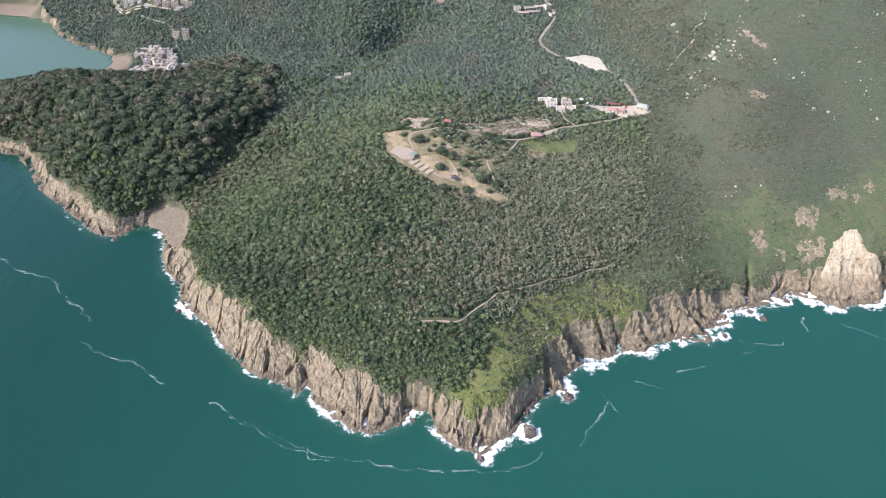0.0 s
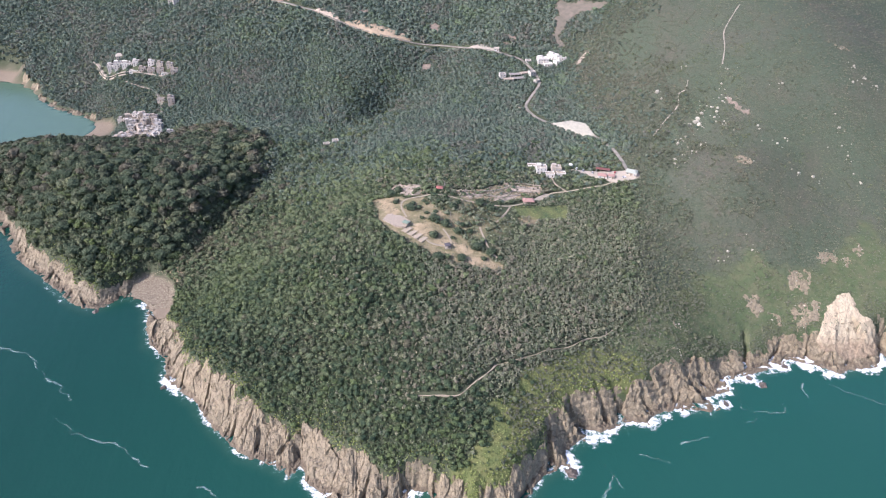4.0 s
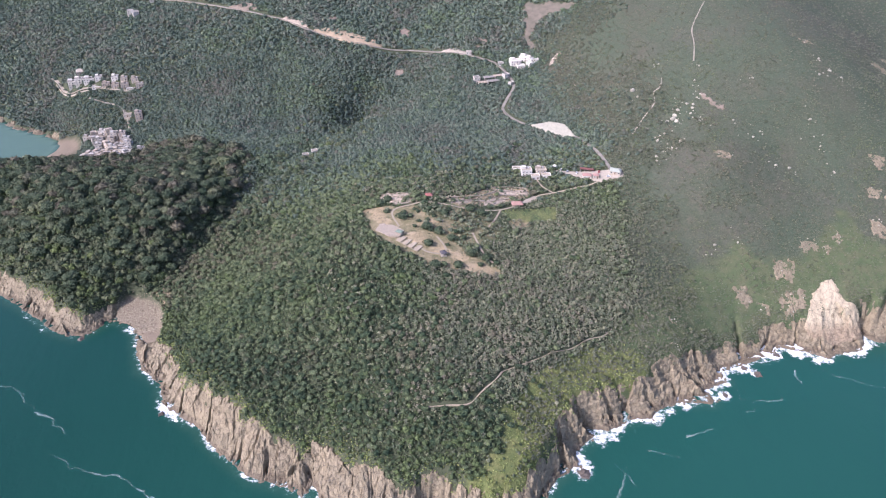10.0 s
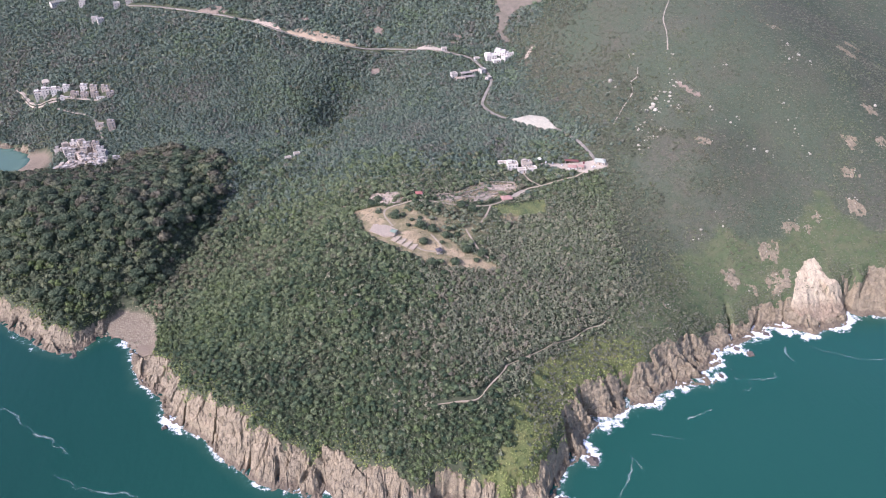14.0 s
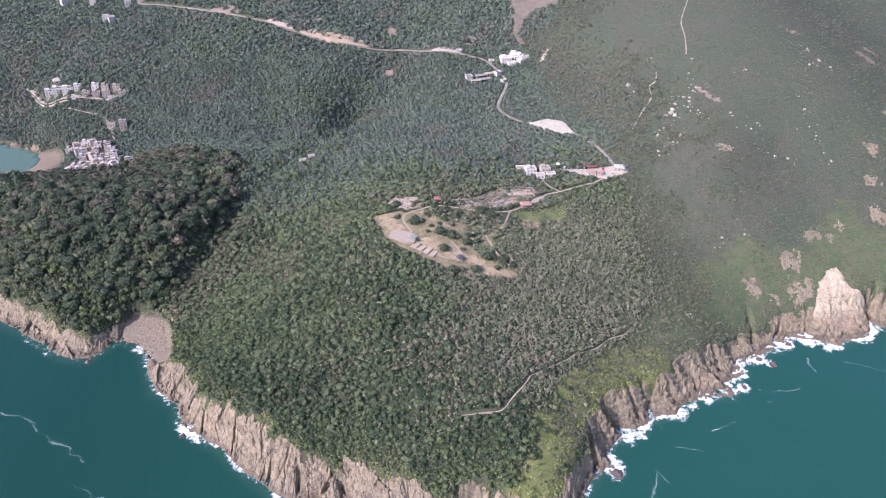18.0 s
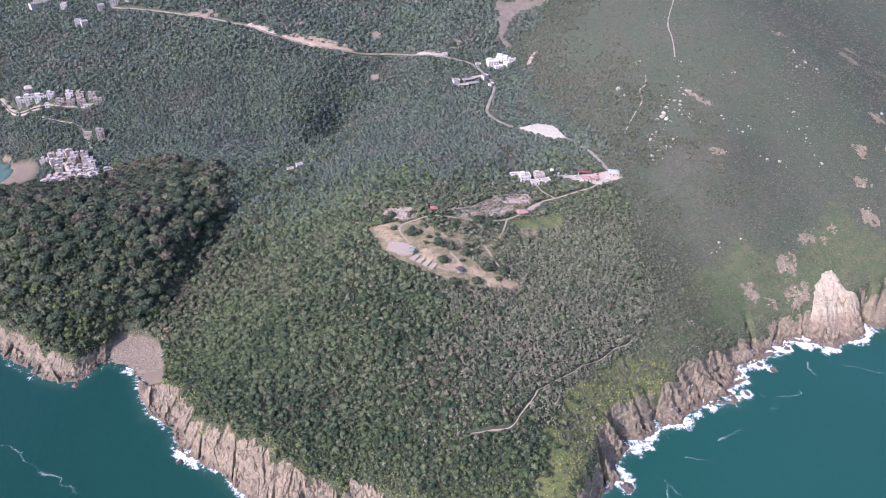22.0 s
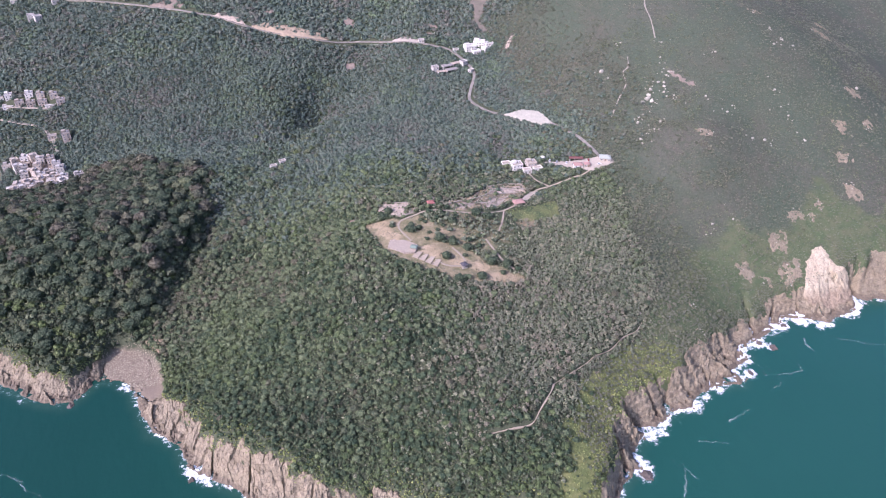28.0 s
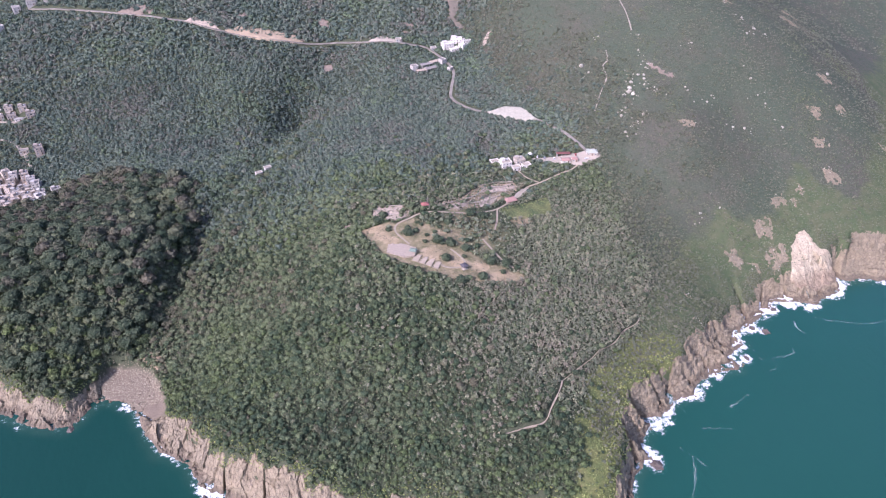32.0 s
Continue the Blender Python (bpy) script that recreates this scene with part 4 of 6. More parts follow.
def dome_shape(seed, radius, tall, lumps, cards, size, limbs=0, core=0.78):
    """Crown and wood triangles of a broadleaf tree: a rounded dome of leafy lumps on a short trunk."""
    rng = np.random.default_rng(seed)
    ang = np.arange(lumps) * 2.4 + rng.uniform(0, 6.28)
    far = radius * np.r_[0.08, rng.uniform(0.42, 0.66, lumps - 1)]
    radii = radius * np.r_[0.62, rng.uniform(0.32, 0.50, lumps - 1)]
    up = tall - radii - 0.55 * far - radius * rng.uniform(0.0, 0.28, lumps)
    centres = np.stack([far * np.cos(ang), far * np.sin(ang), np.maximum(up, 0.3 * tall)], 1)
    leaves = leaf_tris(rng, centres, radii, cards, size, 0.95, -0.35, 0.36, (0.84, 1.16))
    leaves = np.concatenate([leaves, lumpy_core(centres, radii, core)])
    if not limbs:
        return leaves, None
    wood = [stick_tris((0, 0, -0.6), (0.1, 0, tall * 0.55), 0.05 * radius + 0.05, 0.03 * radius, 4)]
    for c in centres[1 : limbs + 1]:
        wood.append(stick_tris((0.05, 0, tall * 0.3), c, 0.04 * radius + 0.05, 0.03, 3))
    return leaves, np.concatenate(wood)


def scatter(seed, x0, x1, y0, y1, step, wanted):
    """Jittered places, kept where wanted(x, y) exceeds a random number."""
    rng = np.random.default_rng(seed)
    X, Y = np.meshgrid(np.arange(x0, x1, step), np.arange(y0, y1, step))
    X = X.ravel() + rng.uniform(-0.75, 0.75, X.size) * step
    Y = Y.ravel() + rng.uniform(-0.75, 0.75, Y.size) * step
    ok = wanted(X, Y) > rng.random(X.size)
    return X[ok], Y[ok], rng


def plant(name, shapes, x, y, z, scale, tone, rng, leaf, label, category="trees", hue=None):
    """One object of kind stuff with a plant at every place."""
    pick = rng.integers(0, len(shapes), len(x))
    turn = rng.uniform(0, 6.28, len(x))
    hue = np.full(len(x), 0.45) if hue is None else hue
    tris, tones, hues, slot = [], [], [], []
    for k, (leaves, wood) in enumerate(shapes):
        m = np.nonzero(pick == k)[0]
        if not len(m):
            continue
        c, s = np.cos(turn[m])[:, None, None], np.sin(turn[m])[:, None, None]
        for part_tris, index in ((leaves, 0), (wood, 1)):
            if part_tris is None:
                continue
            px, py, pz = part_tris[None, ..., 0], part_tris[None, ..., 1], part_tris[None, ..., 2]
            f = scale[m][:, None, None]
            q = np.stack([(px * c - py * s) * f + x[m][:, None, None], (px * s + py * c) * f + y[m][:, None, None],
                          pz * f * rng.uniform(0.85, 1.2, len(m))[:, None, None] + z[m][:, None, None]], -1)
            tris.append(q.reshape(-1, 3))
            tones.append(np.repeat(tone[m], part_tris.shape[0] * 3))
            hues.append(np.repeat(hue[m], part_tris.shape[0] * 3))
            slot.append(np.full(len(m) * part_tris.shape[0], index))
    co = np.concatenate(tris)
    me = bpy.data.meshes.new(name)
    n = len(co)
    me.vertices.add(n)
    me.vertices.foreach_set("co", np.ascontiguousarray(co, np.float32).ravel())
    me.loops.add(n)
    me.loops.foreach_set("vertex_index", np.arange(n, dtype=np.int32))
    me.polygons.add(n // 3)
    me.polygons.foreach_set("loop_start", np.arange(0, n, 3, dtype=np.int32))
    me.polygons.foreach_set("material_index", np.concatenate(slot).astype(np.int32))
    me.update(calc_edges=True)
    number_on(me, "tone", np.concatenate(tones))
    number_on(me, "hue", np.concatenate(hues))
    me.materials.append(leaf)
    me.materials.append(BARK)
    return tagged(new(name, me), label, category, kind="stuff")


def land_ok(x, y, margin=1.0):
    """True where plants can root: inland of the bare rock, off the sand and the open ground."""
    h, d, w = ground(x, y, True)
    return (d > rock_edge(x, y, w) + margin) & (beachy(x, y) < 0.62) & ~open_ground(x, y) & (h > 1.5)


BIG = [dome_shape(100 + i, 6.2, 9.0, 9, 260, 1.0, limbs=2) for i in range(8)]
MIDDLE = [dome_shape(200 + i, 3.2, 5.2, 6, 92, 0.66) for i in range(12)]
DRY = [tree_shape(300 + i, 2.4, 4.0, 5, 60, 0.5, dry=True, limbs=3, spread_out=0.6) for i in range(12)]
SMALL = [dome_shape(400 + i, 3.5, 5.0, 5, 54, 1.0) for i in range(10)]
FAR = [dome_shape(500 + i, 5.0, 6.4, 5, 44, 1.6) for i in range(8)]
LOW = [(tree_shape(600 + i, 1.9, 1.7, 3, 28, 0.62, limbs=0, flat=0.5)[0], None) for i in range(8)]
rng0 = np.random.default_rng(5)
BUSH = []
for i in range(6):
    c = rng0.normal(size=(3, 3)) * (0.7, 0.7, 0.1) + (0, 0, 0.15)
    BUSH.append((leaf_tris(rng0, c, np.array([0.9, 0.7, 0.6]), 10, 0.55, 0.55), None))


def wood_of(name, seed, area, step, wanted, shapes, leaf, size, label, sink=0.3, tone_bias=0.0, hue_bias=0.0, low=0.5, high=1.25, patchy=1.0, category="trees", zone=None):
    x, y, rng = scatter(seed, *area, step, wanted)
    ok = land_ok(x, y)
    x, y = x[ok], y[ok]
    scale = size * (low + high * rng.random(len(x)) ** 1.7)
    dry_add = 0.0
    if zone is not None:
        dry_add, grow, lighter = zone(x, y)
        tone_bias = tone_bias + lighter
        scale = scale * grow
    z = ground(x, y) - sink - scale * rng.uniform(-0.35, 0.6, len(x))
    tone = np.clip(0.45 + tone_bias + 0.27 * rng.normal(size=len(x)) + 0.4 * fbm(x / 35, y / 35, seed, 3), 0, 1)
    hue = np.clip(0.46 + hue_bias + dry_add + 0.15 * rng.normal(size=len(x)) + patchy * 0.42 * fbm(x / 42, y / 42, seed + 300, 4), 0, 1)
    return plant(name, shapes, x, y, z, scale, tone, rng, leaf, label, category, hue)


def cliff_belt(x, y):
    """Fresher, yellower bushes on the headland's seaward rim, and lower ones."""
    _, d, w = ground(x, y, True)
    rim = 1 - ease(2, 34, d - rock_edge(x, y, w) + 14 * fbm(x / 20, y / 20, 219, 3))
    # third value: haze painted as leaf tone that pales towards the north
    return -0.2 * rim, 1 - 0.2 * rim, 0.36 * ease(460, 610, y) - 0.1


def picnic(x, y):
    """Fewer trees on the picnic terraces and in the half-open ground beside the green."""
    park = inside_of(TERRACE_WEST, x, y) | inside_of(TERRACE_EAST, x, y)
    half = np.hypot((x - 20) / 42, (y - 606) / 34) < 1
    return np.where(park, 0.12, np.where(half, 0.24, np.where(np.hypot((x - 68) / 15, (y - 617) / 10) < 1, 0.12, 1.0)))


def low_ground(x, y):
    """The strip above the south-eastern cliff where only low bushes grow."""
    line = [(16, 352), (36, 368), (47, 398), (64, 420), (84, 440), (112, 454), (142, 466)]
    return 1 - ease(12, 21, from_line(line, x, y) + 9 * fbm(x / 14, y / 14, 199, 3))


def green_head(x, y):
    return (1 - 0.92 * low_ground(x, y)) * ease(10, -22, east_of_forest(x, y)) * ~west_wood(x, y) * (1 - dryness(x, y)) * ease(800, 640, y + 40 * fbm(x / 40, y / 40, 227, 3)) * picnic(x, y)


def dry_head(x, y):
    return (1 - 0.92 * low_ground(x, y)) * ease(14, -22, east_of_forest(x, y)) * ~west_wood(x, y) * dryness(x, y) * picnic(x, y)


def valley(x, y):
    return ease(640, 780, y + 40 * fbm(x / 40, y / 40, 227, 3)) * ease(12, -20, east_of_forest(x, y)) * ~west_wood(x, y) * ~inside_of(LOWER, x, y) * picnic(x, y)


def west_zone(x, y):
    """The hilltop's large half-bare crowns against the smaller green ones of the seaward slope."""
    top = ease(628, 676, y + 0.12 * (x + 330) + 26 * fbm(x / 30, y / 30, 211, 3))
    return 0.29 * top - 0.06, 0.75 + 0.62 * top, 0.0


wood_of("western_wood", 11, (-660, -200, 540, 880), 7.4, west_wood, BIG, LEAF_WEST, 0.82, "dark broadleaf trees with large rounded crowns", hue_bias=0.0, low=0.55, high=0.75, zone=west_zone)
def upper_zone(x, y):
    """Browner woodland towards the bay, with shade painted into its leaf tone."""
    west = ease(-140, -380, x + 50 * fbm(x / 60, y / 60, 229, 3))
    return 0.05 * west, 1.0, -0.16 * west


wood_of("western_undergrowth", 12, (-660, -200, 540, 880), 4.2, lambda x, y: 0.85 * west_wood(x, y), SMALL, LEAF_WEST, 0.8, "lighter green bushes between tall trees", tone_bias=0.15, hue_bias=-0.12)
wood_of("headland_wood", 13, (-310, 200, 350, 800), 2.65, green_head, MIDDLE, LEAF_GREEN, 0.56, "dense green low trees on the headland", hue_bias=0.02, low=0.45, high=1.5, zone=cliff_belt)
wood_of("headland_dry_bush", 14, (-150, 210, 350, 700), 2.15, dry_head, DRY, LEAF_DRY, 0.68, "dense grey-green half-dry bush on the headland", hue_bias=0.02, patchy=1.5)
wood_of("valley_wood", 15, (-760, 230, 610, 1010), 2.85, valley, SMALL, LEAF_VALLEY_HAZED, 0.56, "close green woodland in the valley", hue_bias=-0.01, low=0.5, high=1.2, patchy=1.5, zone=upper_zone)
def valley_grove(x, y):
    """The taller trees along the stream and on the slopes beside it."""
    near = 1 - ease(18, 75, from_line(STREAM, x, y) + 22 * fbm(x / 30, y / 30, 217, 3))
    return 0.7 * near * ease(640, 690, y) * ~west_wood(x, y) * (east_of_forest(x, y) < -20) * (x < 20)


wood_of("valley_grove", 22, (-300, 20, 640, 980), 6.6, valley_grove, BIG, LEAF_WEST, 0.72, "tall dark trees along the valley stream", hue_bias=0.04, low=0.5, high=0.7, zone=lambda x, y: (0.0, 1 - 0.3 * ease(700, 900, y), 0.1))
wood_of("far_wood", 16, (-1000, 330, 1010, 1330), 4.0, valley, FAR, LEAF_VALLEY_HAZED, 0.52, "far woodland on the upper slopes", hue_bias=0.0, low=0.5, high=1.1, patchy=1.6, zone=upper_zone)


def fill_of(name, seed, area, step, wanted, lift, size, leaf, label, hue_bias=0.0):
    """Leaf sprays of the understorey that close the canopy between the crowns."""
    x, y, rng = scatter(seed, *area, step, wanted)
    ok = land_ok(x, y, 2.0)
    x, y = x[ok], y[ok]
    sprays = [(leaf_tris(rng, np.zeros((1, 3)), np.ones(1), 3, 1.0, 0.35, jitter=0.45), None) for _ in range(8)]
    z = ground(x, y) + lift * rng.uniform(0.5, 1.1, len(x))
    tone = np.clip(0.4 + 0.25 * rng.normal(size=len(x)) + 0.4 * fbm(x / 35, y / 35, seed - 20, 3), 0, 1)
    hue = np.clip(0.46 + hue_bias + 0.15 * rng.normal(size=len(x)) + 0.42 * fbm(x / 42, y / 42, seed + 280, 4), 0, 1)
    return plant(name, sprays, x, y, z, size * rng.uniform(0.7, 1.3, len(x)), tone, rng, leaf, label, "undergrowth", hue)


fill_of("western_leaf_layer", 31, (-660, -200, 540, 880), 2.4, west_wood, 2.2, 1.35, LEAF_WEST, "leafy lower layer of the western wood")
fill_of("headland_leaf_layer", 33, (-310, 200, 350, 790), 1.35, green_head, 1.7, 0.8, LEAF_GREEN, "leafy lower layer of the headland wood")
fill_of("dry_bush_leaf_layer", 34, (-150, 210, 350, 700), 1.35, dry_head, 1.5, 0.75, LEAF_DRY, "leafy lower layer of the half-dry bush")
fill_of("valley_leaf_layer", 35, (-760, 230, 620, 1010), 2.0, valley, 1.9, 1.05, LEAF_VALLEY_HAZED, "leafy lower layer of the valley woodland")
fill_of("far_leaf_layer", 36, (-1000, 330, 1010, 1330), 3.4, valley, 1.4, 1.8, LEAF_VALLEY_HAZED, "leafy lower layer of the far woodland")


def slope_bushes(x, y):
    e = east_of_forest(x, y)
    return (e > -6) * (0.40 + 0.5 * ease(-0.15, 0.35, fbm(x / 28, y / 28, 181, 3)) + 0.3 * ease(640, 560, y))


wood_of("hillside_scrub", 17, (30, 640, 350, 900), 2.2, slope_bushes, BUSH, LEAF_SCRUB, 0.8, "low scrub and grass tussocks on the open slope", 0.1, hue_bias=-0.08, patchy=1.3, category="scrub")
wood_of("upper_slope_scrub", 18, (130, 900, 900, 1250), 3.9, lambda x, y: (east_of_forest(x, y) > -6) * 0.75, BUSH, LEAF_SCRUB, 0.95, "dull green scrub on the upper slope", 0.1, hue_bias=0.1, patchy=1.5, category="scrub")


def edge_belt(x, y):
    h, d, w = ground(x, y, True)
    return (d > rock_edge(x, y, w) - 3) * (d < rock_edge(x, y, w) + 9) * (y < 640) * (x > -420) * np.clip(0.85 + 0.9 * fbm(x / 14, y / 14, 195, 3), 0.4, 1.0)


def slope_belt(x, y):
    """Bushes that thin out from the edge of the woods onto the open slope, thicker in its folds and near the coast."""
    e = east_of_forest(x, y)
    thin = 1 - ease(-5, 55 + 45 * ease(640, 480, y) + 70 * ease(720, 820, y), e)
    return (e > -14) * (y < 1080) * np.clip(1.3 * thin + 0.35 * ease(520, 440, y) + 0.9 * ease(0.02, 0.35, fbm(x / 24, y / 24, 191, 3)) * (1 - ease(60, 180, e)) - 0.12, 0, 0.95)


def fresh_bush(x, y):
    """The bright green bushes above the south-eastern cliff."""
    return low_ground(x, y) * (0.8 + 0.5 * fbm(x / 9, y / 9, 197, 3))


wood_of("slope_bushes", 20, (20, 380, 350, 1080), 2.3, slope_belt, LOW, LEAF_SCRUB, 0.78, "green and brown bushes thinning out onto the open slope", 0.2, hue_bias=-0.06, patchy=0.6, category="bushes")
def slope_thicket(x, y):
    """Low woodland that thins out into the scrub of the upper slope."""
    e = east_of_forest(x, y)
    return (e > -22) * ease(700, 780, y) * (1 - ease(-20, 110, e + 40 * fbm(x / 38, y / 38, 223, 3))) * 0.8


wood_of("slope_thicket", 24, (100, 420, 690, 1120), 3.6, slope_thicket, SMALL, LEAF_VALLEY_HAZED, 0.46, "low green thicket thinning out up the slope", hue_bias=0.06, patchy=1.3, category="bushes")
wood_of("cliff_top_bushes", 21, (-6, 160, 340, 500), 1.7, fresh_bush, BUSH, LEAF_GRASS, 0.6, "bright yellow-green bushes above the cliff", 0.1, hue_bias=-0.08, tone_bias=0.0, category="bushes")
x, y, rng = scatter(19, -430, 420, 330, 640, 1.5, edge_belt)
ok = (beachy(x, y) < 0.3) & (ground(x, y) > 4)
x, y = x[ok], y[ok]
for side, leaf, label in ((x < 150, LEAF_GRASS, "yellow-green grass and low bushes along the cliff top"), (x >= 150, LEAF_SCRUB, "dull green grass and low bushes along the cliff top")):
    n = int(side.sum())
    plant("cliff_top_grass", LOW, x[side], y[side], ground(x[side], y[side]) - 0.2, 0.46 * rng.uniform(0.5, 1.6, n), np.clip(0.36 + 0.25 * rng.normal(size=n), 0, 1), rng, leaf, label, "grass")

# ---- building kit ----
class Shape:
    """Vertices and faces gathered for one part."""

    def __init__(self):
        self.v, self.f = [], []

    def add(self, verts, faces):
        n = len(self.v)
        self.v += [tuple(v) for v in verts]
        self.f += [tuple(n + i for i in f) for f in faces]
        return self

    def box(self, x, y, z, sx, sy, sz, bevel=0.0):
        """A block centred at x, y that stands on z; bevel: chamfer of its top edges."""
        a, b, e = sx / 2, sy / 2, bevel
        low = [(x - a, y - b, z), (x + a, y - b, z), (x + a, y + b, z), (x - a, y + b, z)]
        if not e:
            high = [(p, q, z + sz) for p, q, _ in low]
            return self.add(low + high, [(3, 2, 1, 0), (4, 5, 6, 7), (0, 1, 5, 4), (1, 2, 6, 5), (2, 3, 7, 6), (3, 0, 4, 7)])
        mid = [(p, q, z + sz - e) for p, q, _ in low]
        high = [(x - a + e, y - b + e, z + sz), (x + a - e, y - b + e, z + sz), (x + a - e, y + b - e, z + sz), (x - a + e, y + b - e, z + sz)]
        sides = [(i, (i + 1) % 4, 4 + (i + 1) % 4, 4 + i) for i in range(4)] + [(4 + i, 4 + (i + 1) % 4, 8 + (i + 1) % 4, 8 + i) for i in range(4)]
        return self.add(low + mid + high, [(3, 2, 1, 0), (8, 9, 10, 11)] + sides)

    def prism(self, poly, z0, z1):
        """An upright block over a plan outline (anticlockwise); z0 and z1 may be lists."""
        n = len(poly)
        z0 = z0 if isinstance(z0, (list, tuple)) else [z0] * n
        z1 = z1 if isinstance(z1, (list, tuple)) else [z1] * n
        v = [(p[0], p[1], z) for p, z in zip(poly, z0)] + [(p[0], p[1], z) for p, z in zip(poly, z1)]
        return self.add(v, [tuple(range(n))[::-1], tuple(range(n, 2 * n))] + [(i, (i + 1) % n, n + (i + 1) % n, n + i) for i in range(n)])

    def hip(self, x, y, z, sx, sy, rise, ridge=0.4, thick=0.25):
        """A hipped roof with eaves of some thickness."""
        a, b, r = sx / 2, sy / 2, sx / 2 * ridge
        low = [(x - a, y - b, z), (x + a, y - b, z), (x + a, y + b, z), (x - a, y + b, z)]
        up = [(p, q, z + thick) for p, q, _ in low]
        top = [(x - r, y, z + rise), (x + r, y, z + rise)]
        return self.add(low + up + top, [(3, 2, 1, 0), (0, 1, 5, 4), (1, 2, 6, 5), (2, 3, 7, 6), (3, 0, 4, 7),
                                        (4, 5, 9, 8), (5, 6, 9), (6, 7, 8, 9), (7, 4, 8)])

    def cone(self, x, y, z, r0, r1, tall, sides=8, turn=0.0):
        t = [turn + i * 2 * math.pi / sides for i in range(sides)]
        v = [(x + r0 * math.cos(a), y + r0 * math.sin(a), z) for a in t] + [(x + r1 * math.cos(a), y + r1 * math.sin(a), z + tall) for a in t]
        n = sides
        return self.add(v, [tuple(range(n))[::-1], tuple(range(n, 2 * n))] + [(i, (i + 1) % n, n + (i + 1) % n, n + i) for i in range(n)])

    def tris(self, tris):
        co = np.asarray(tris).reshape(-1, 3)
        return self.add(co, [(i, i + 1, i + 2) for i in range(0, len(co), 3)])

    def mesh(self, name, material, smooth=False):
        me = bpy.data.meshes.new(name)
        me.from_pydata(self.v, [], self.f)
        me.materials.append(material)
        if smooth:
            me.polygons.foreach_set("use_smooth", np.full(len(me.polygons), True))
        me.update()
        return me


def part(name, shape, material, parent, label="", at=None):
    """Links a shape (or a ready mesh) as one mesh object under a thing or a part."""
    me = shape.mesh(name, material) if isinstance(shape, Shape) else shape
    ob = new(name, me)
    ob.parent = parent
    if at is not None:
        ob.matrix_basis = at
    return tagged(ob, label)


def thing(name, at, label, category, group=""):
    root = new(name)
    root.empty_display_size = 0.5
    root.matrix_basis = at
    return tagged(root, label, category, group)


def solid(name, shape, material, at, label, category, group="", kind=""):
    me = shape.mesh(name, material) if isinstance(shape, Shape) else shape
    ob = new(name, me)
    ob.matrix_basis = at
    return tagged(ob, label, category, group, kind)


def on_ground(x, y, turn=0.0, lift=0.0):
    return pose(x, y, z_at(x, y) + lift, 0, 0, turn)


def drape(name, poly, material, label, category, lift=0.3, step=1.5, rough_edge=1.5, relief=0.0, grain=4.0, seed=1, kind="structure", blocky=0.0):
    """A sheet that lies on the ground inside a plan outline, with a ragged edge."""
    px, py = [p[0] for p in poly], [p[1] for p in poly]
    xs, ys = np.arange(min(px) - 2, max(px) + 2, step), np.arange(min(py) - 2, max(py) + 2, step)
    X, Y = np.meshgrid(xs, ys)
    wx = X + rough_edge * fbm(X / 5, Y / 5, seed, 3) * 2
    wy = Y + rough_edge * fbm(X / 5, Y / 5, seed + 50, 3) * 2
    inn = inside_of(poly, wx, wy)
    rim = from_line(poly + poly[:1], wx, wy)
    z = ground(X, Y) + lift * ease(-0.2, 1.2, np.where(inn, rim, -rim))
    if relief:
        r = fbm(X / grain, Y / grain, seed + 9, 4)
        if blocky:
            b, s2, tag = cells(X / (0.7 * grain), Y / (0.7 * grain), seed + 3)
            r = r + blocky * (tag - 0.3) - 0.4 * blocky * (1 - ease(0.03, 0.2, s2 - b))
        z = z + relief * r * ease(0, 2.5, np.where(inn, rim, 0))
    live = inn | (rim < step * 0.9)
    z = np.where(inn, z, ground(X, Y) - 0.5)
    keep = live[:-1, :-1] & live[1:, 1:] & live[1:, :-1] & live[:-1, 1:]
    i = np.arange(X.size).reshape(X.shape)
    faces = np.stack([i[:-1, :-1], i[:-1, 1:], i[1:, 1:], i[1:, :-1]], -1)[keep]
    me = sheet_mesh(name, np.stack([X, Y, z], -1).reshape(-1, 3), faces, smooth=not blocky)
    me.materials.append(material)
    return tagged(new(name, me), label, category, kind=kind)


def smooth_line(line, step):
    """Points every step metres along a rounded line."""
    p = [line[0]] + list(line) + [line[-1]]
    out = []
    for i in range(1, len(p) - 2):
        a, b, c, d = (np.array(q, float) for q in p[i - 1 : i + 3])
        n = max(2, int(np.linalg.norm(c - b) / step))
        for t in np.arange(n) / n:
            out.append(0.5 * (2 * b + (c - a) * t + (2 * a - 5 * b + 4 * c - d) * t**2 + (3 * b - a - 3 * c + d) * t**3))
    return np.array(out + [np.array(line[-1], float)])


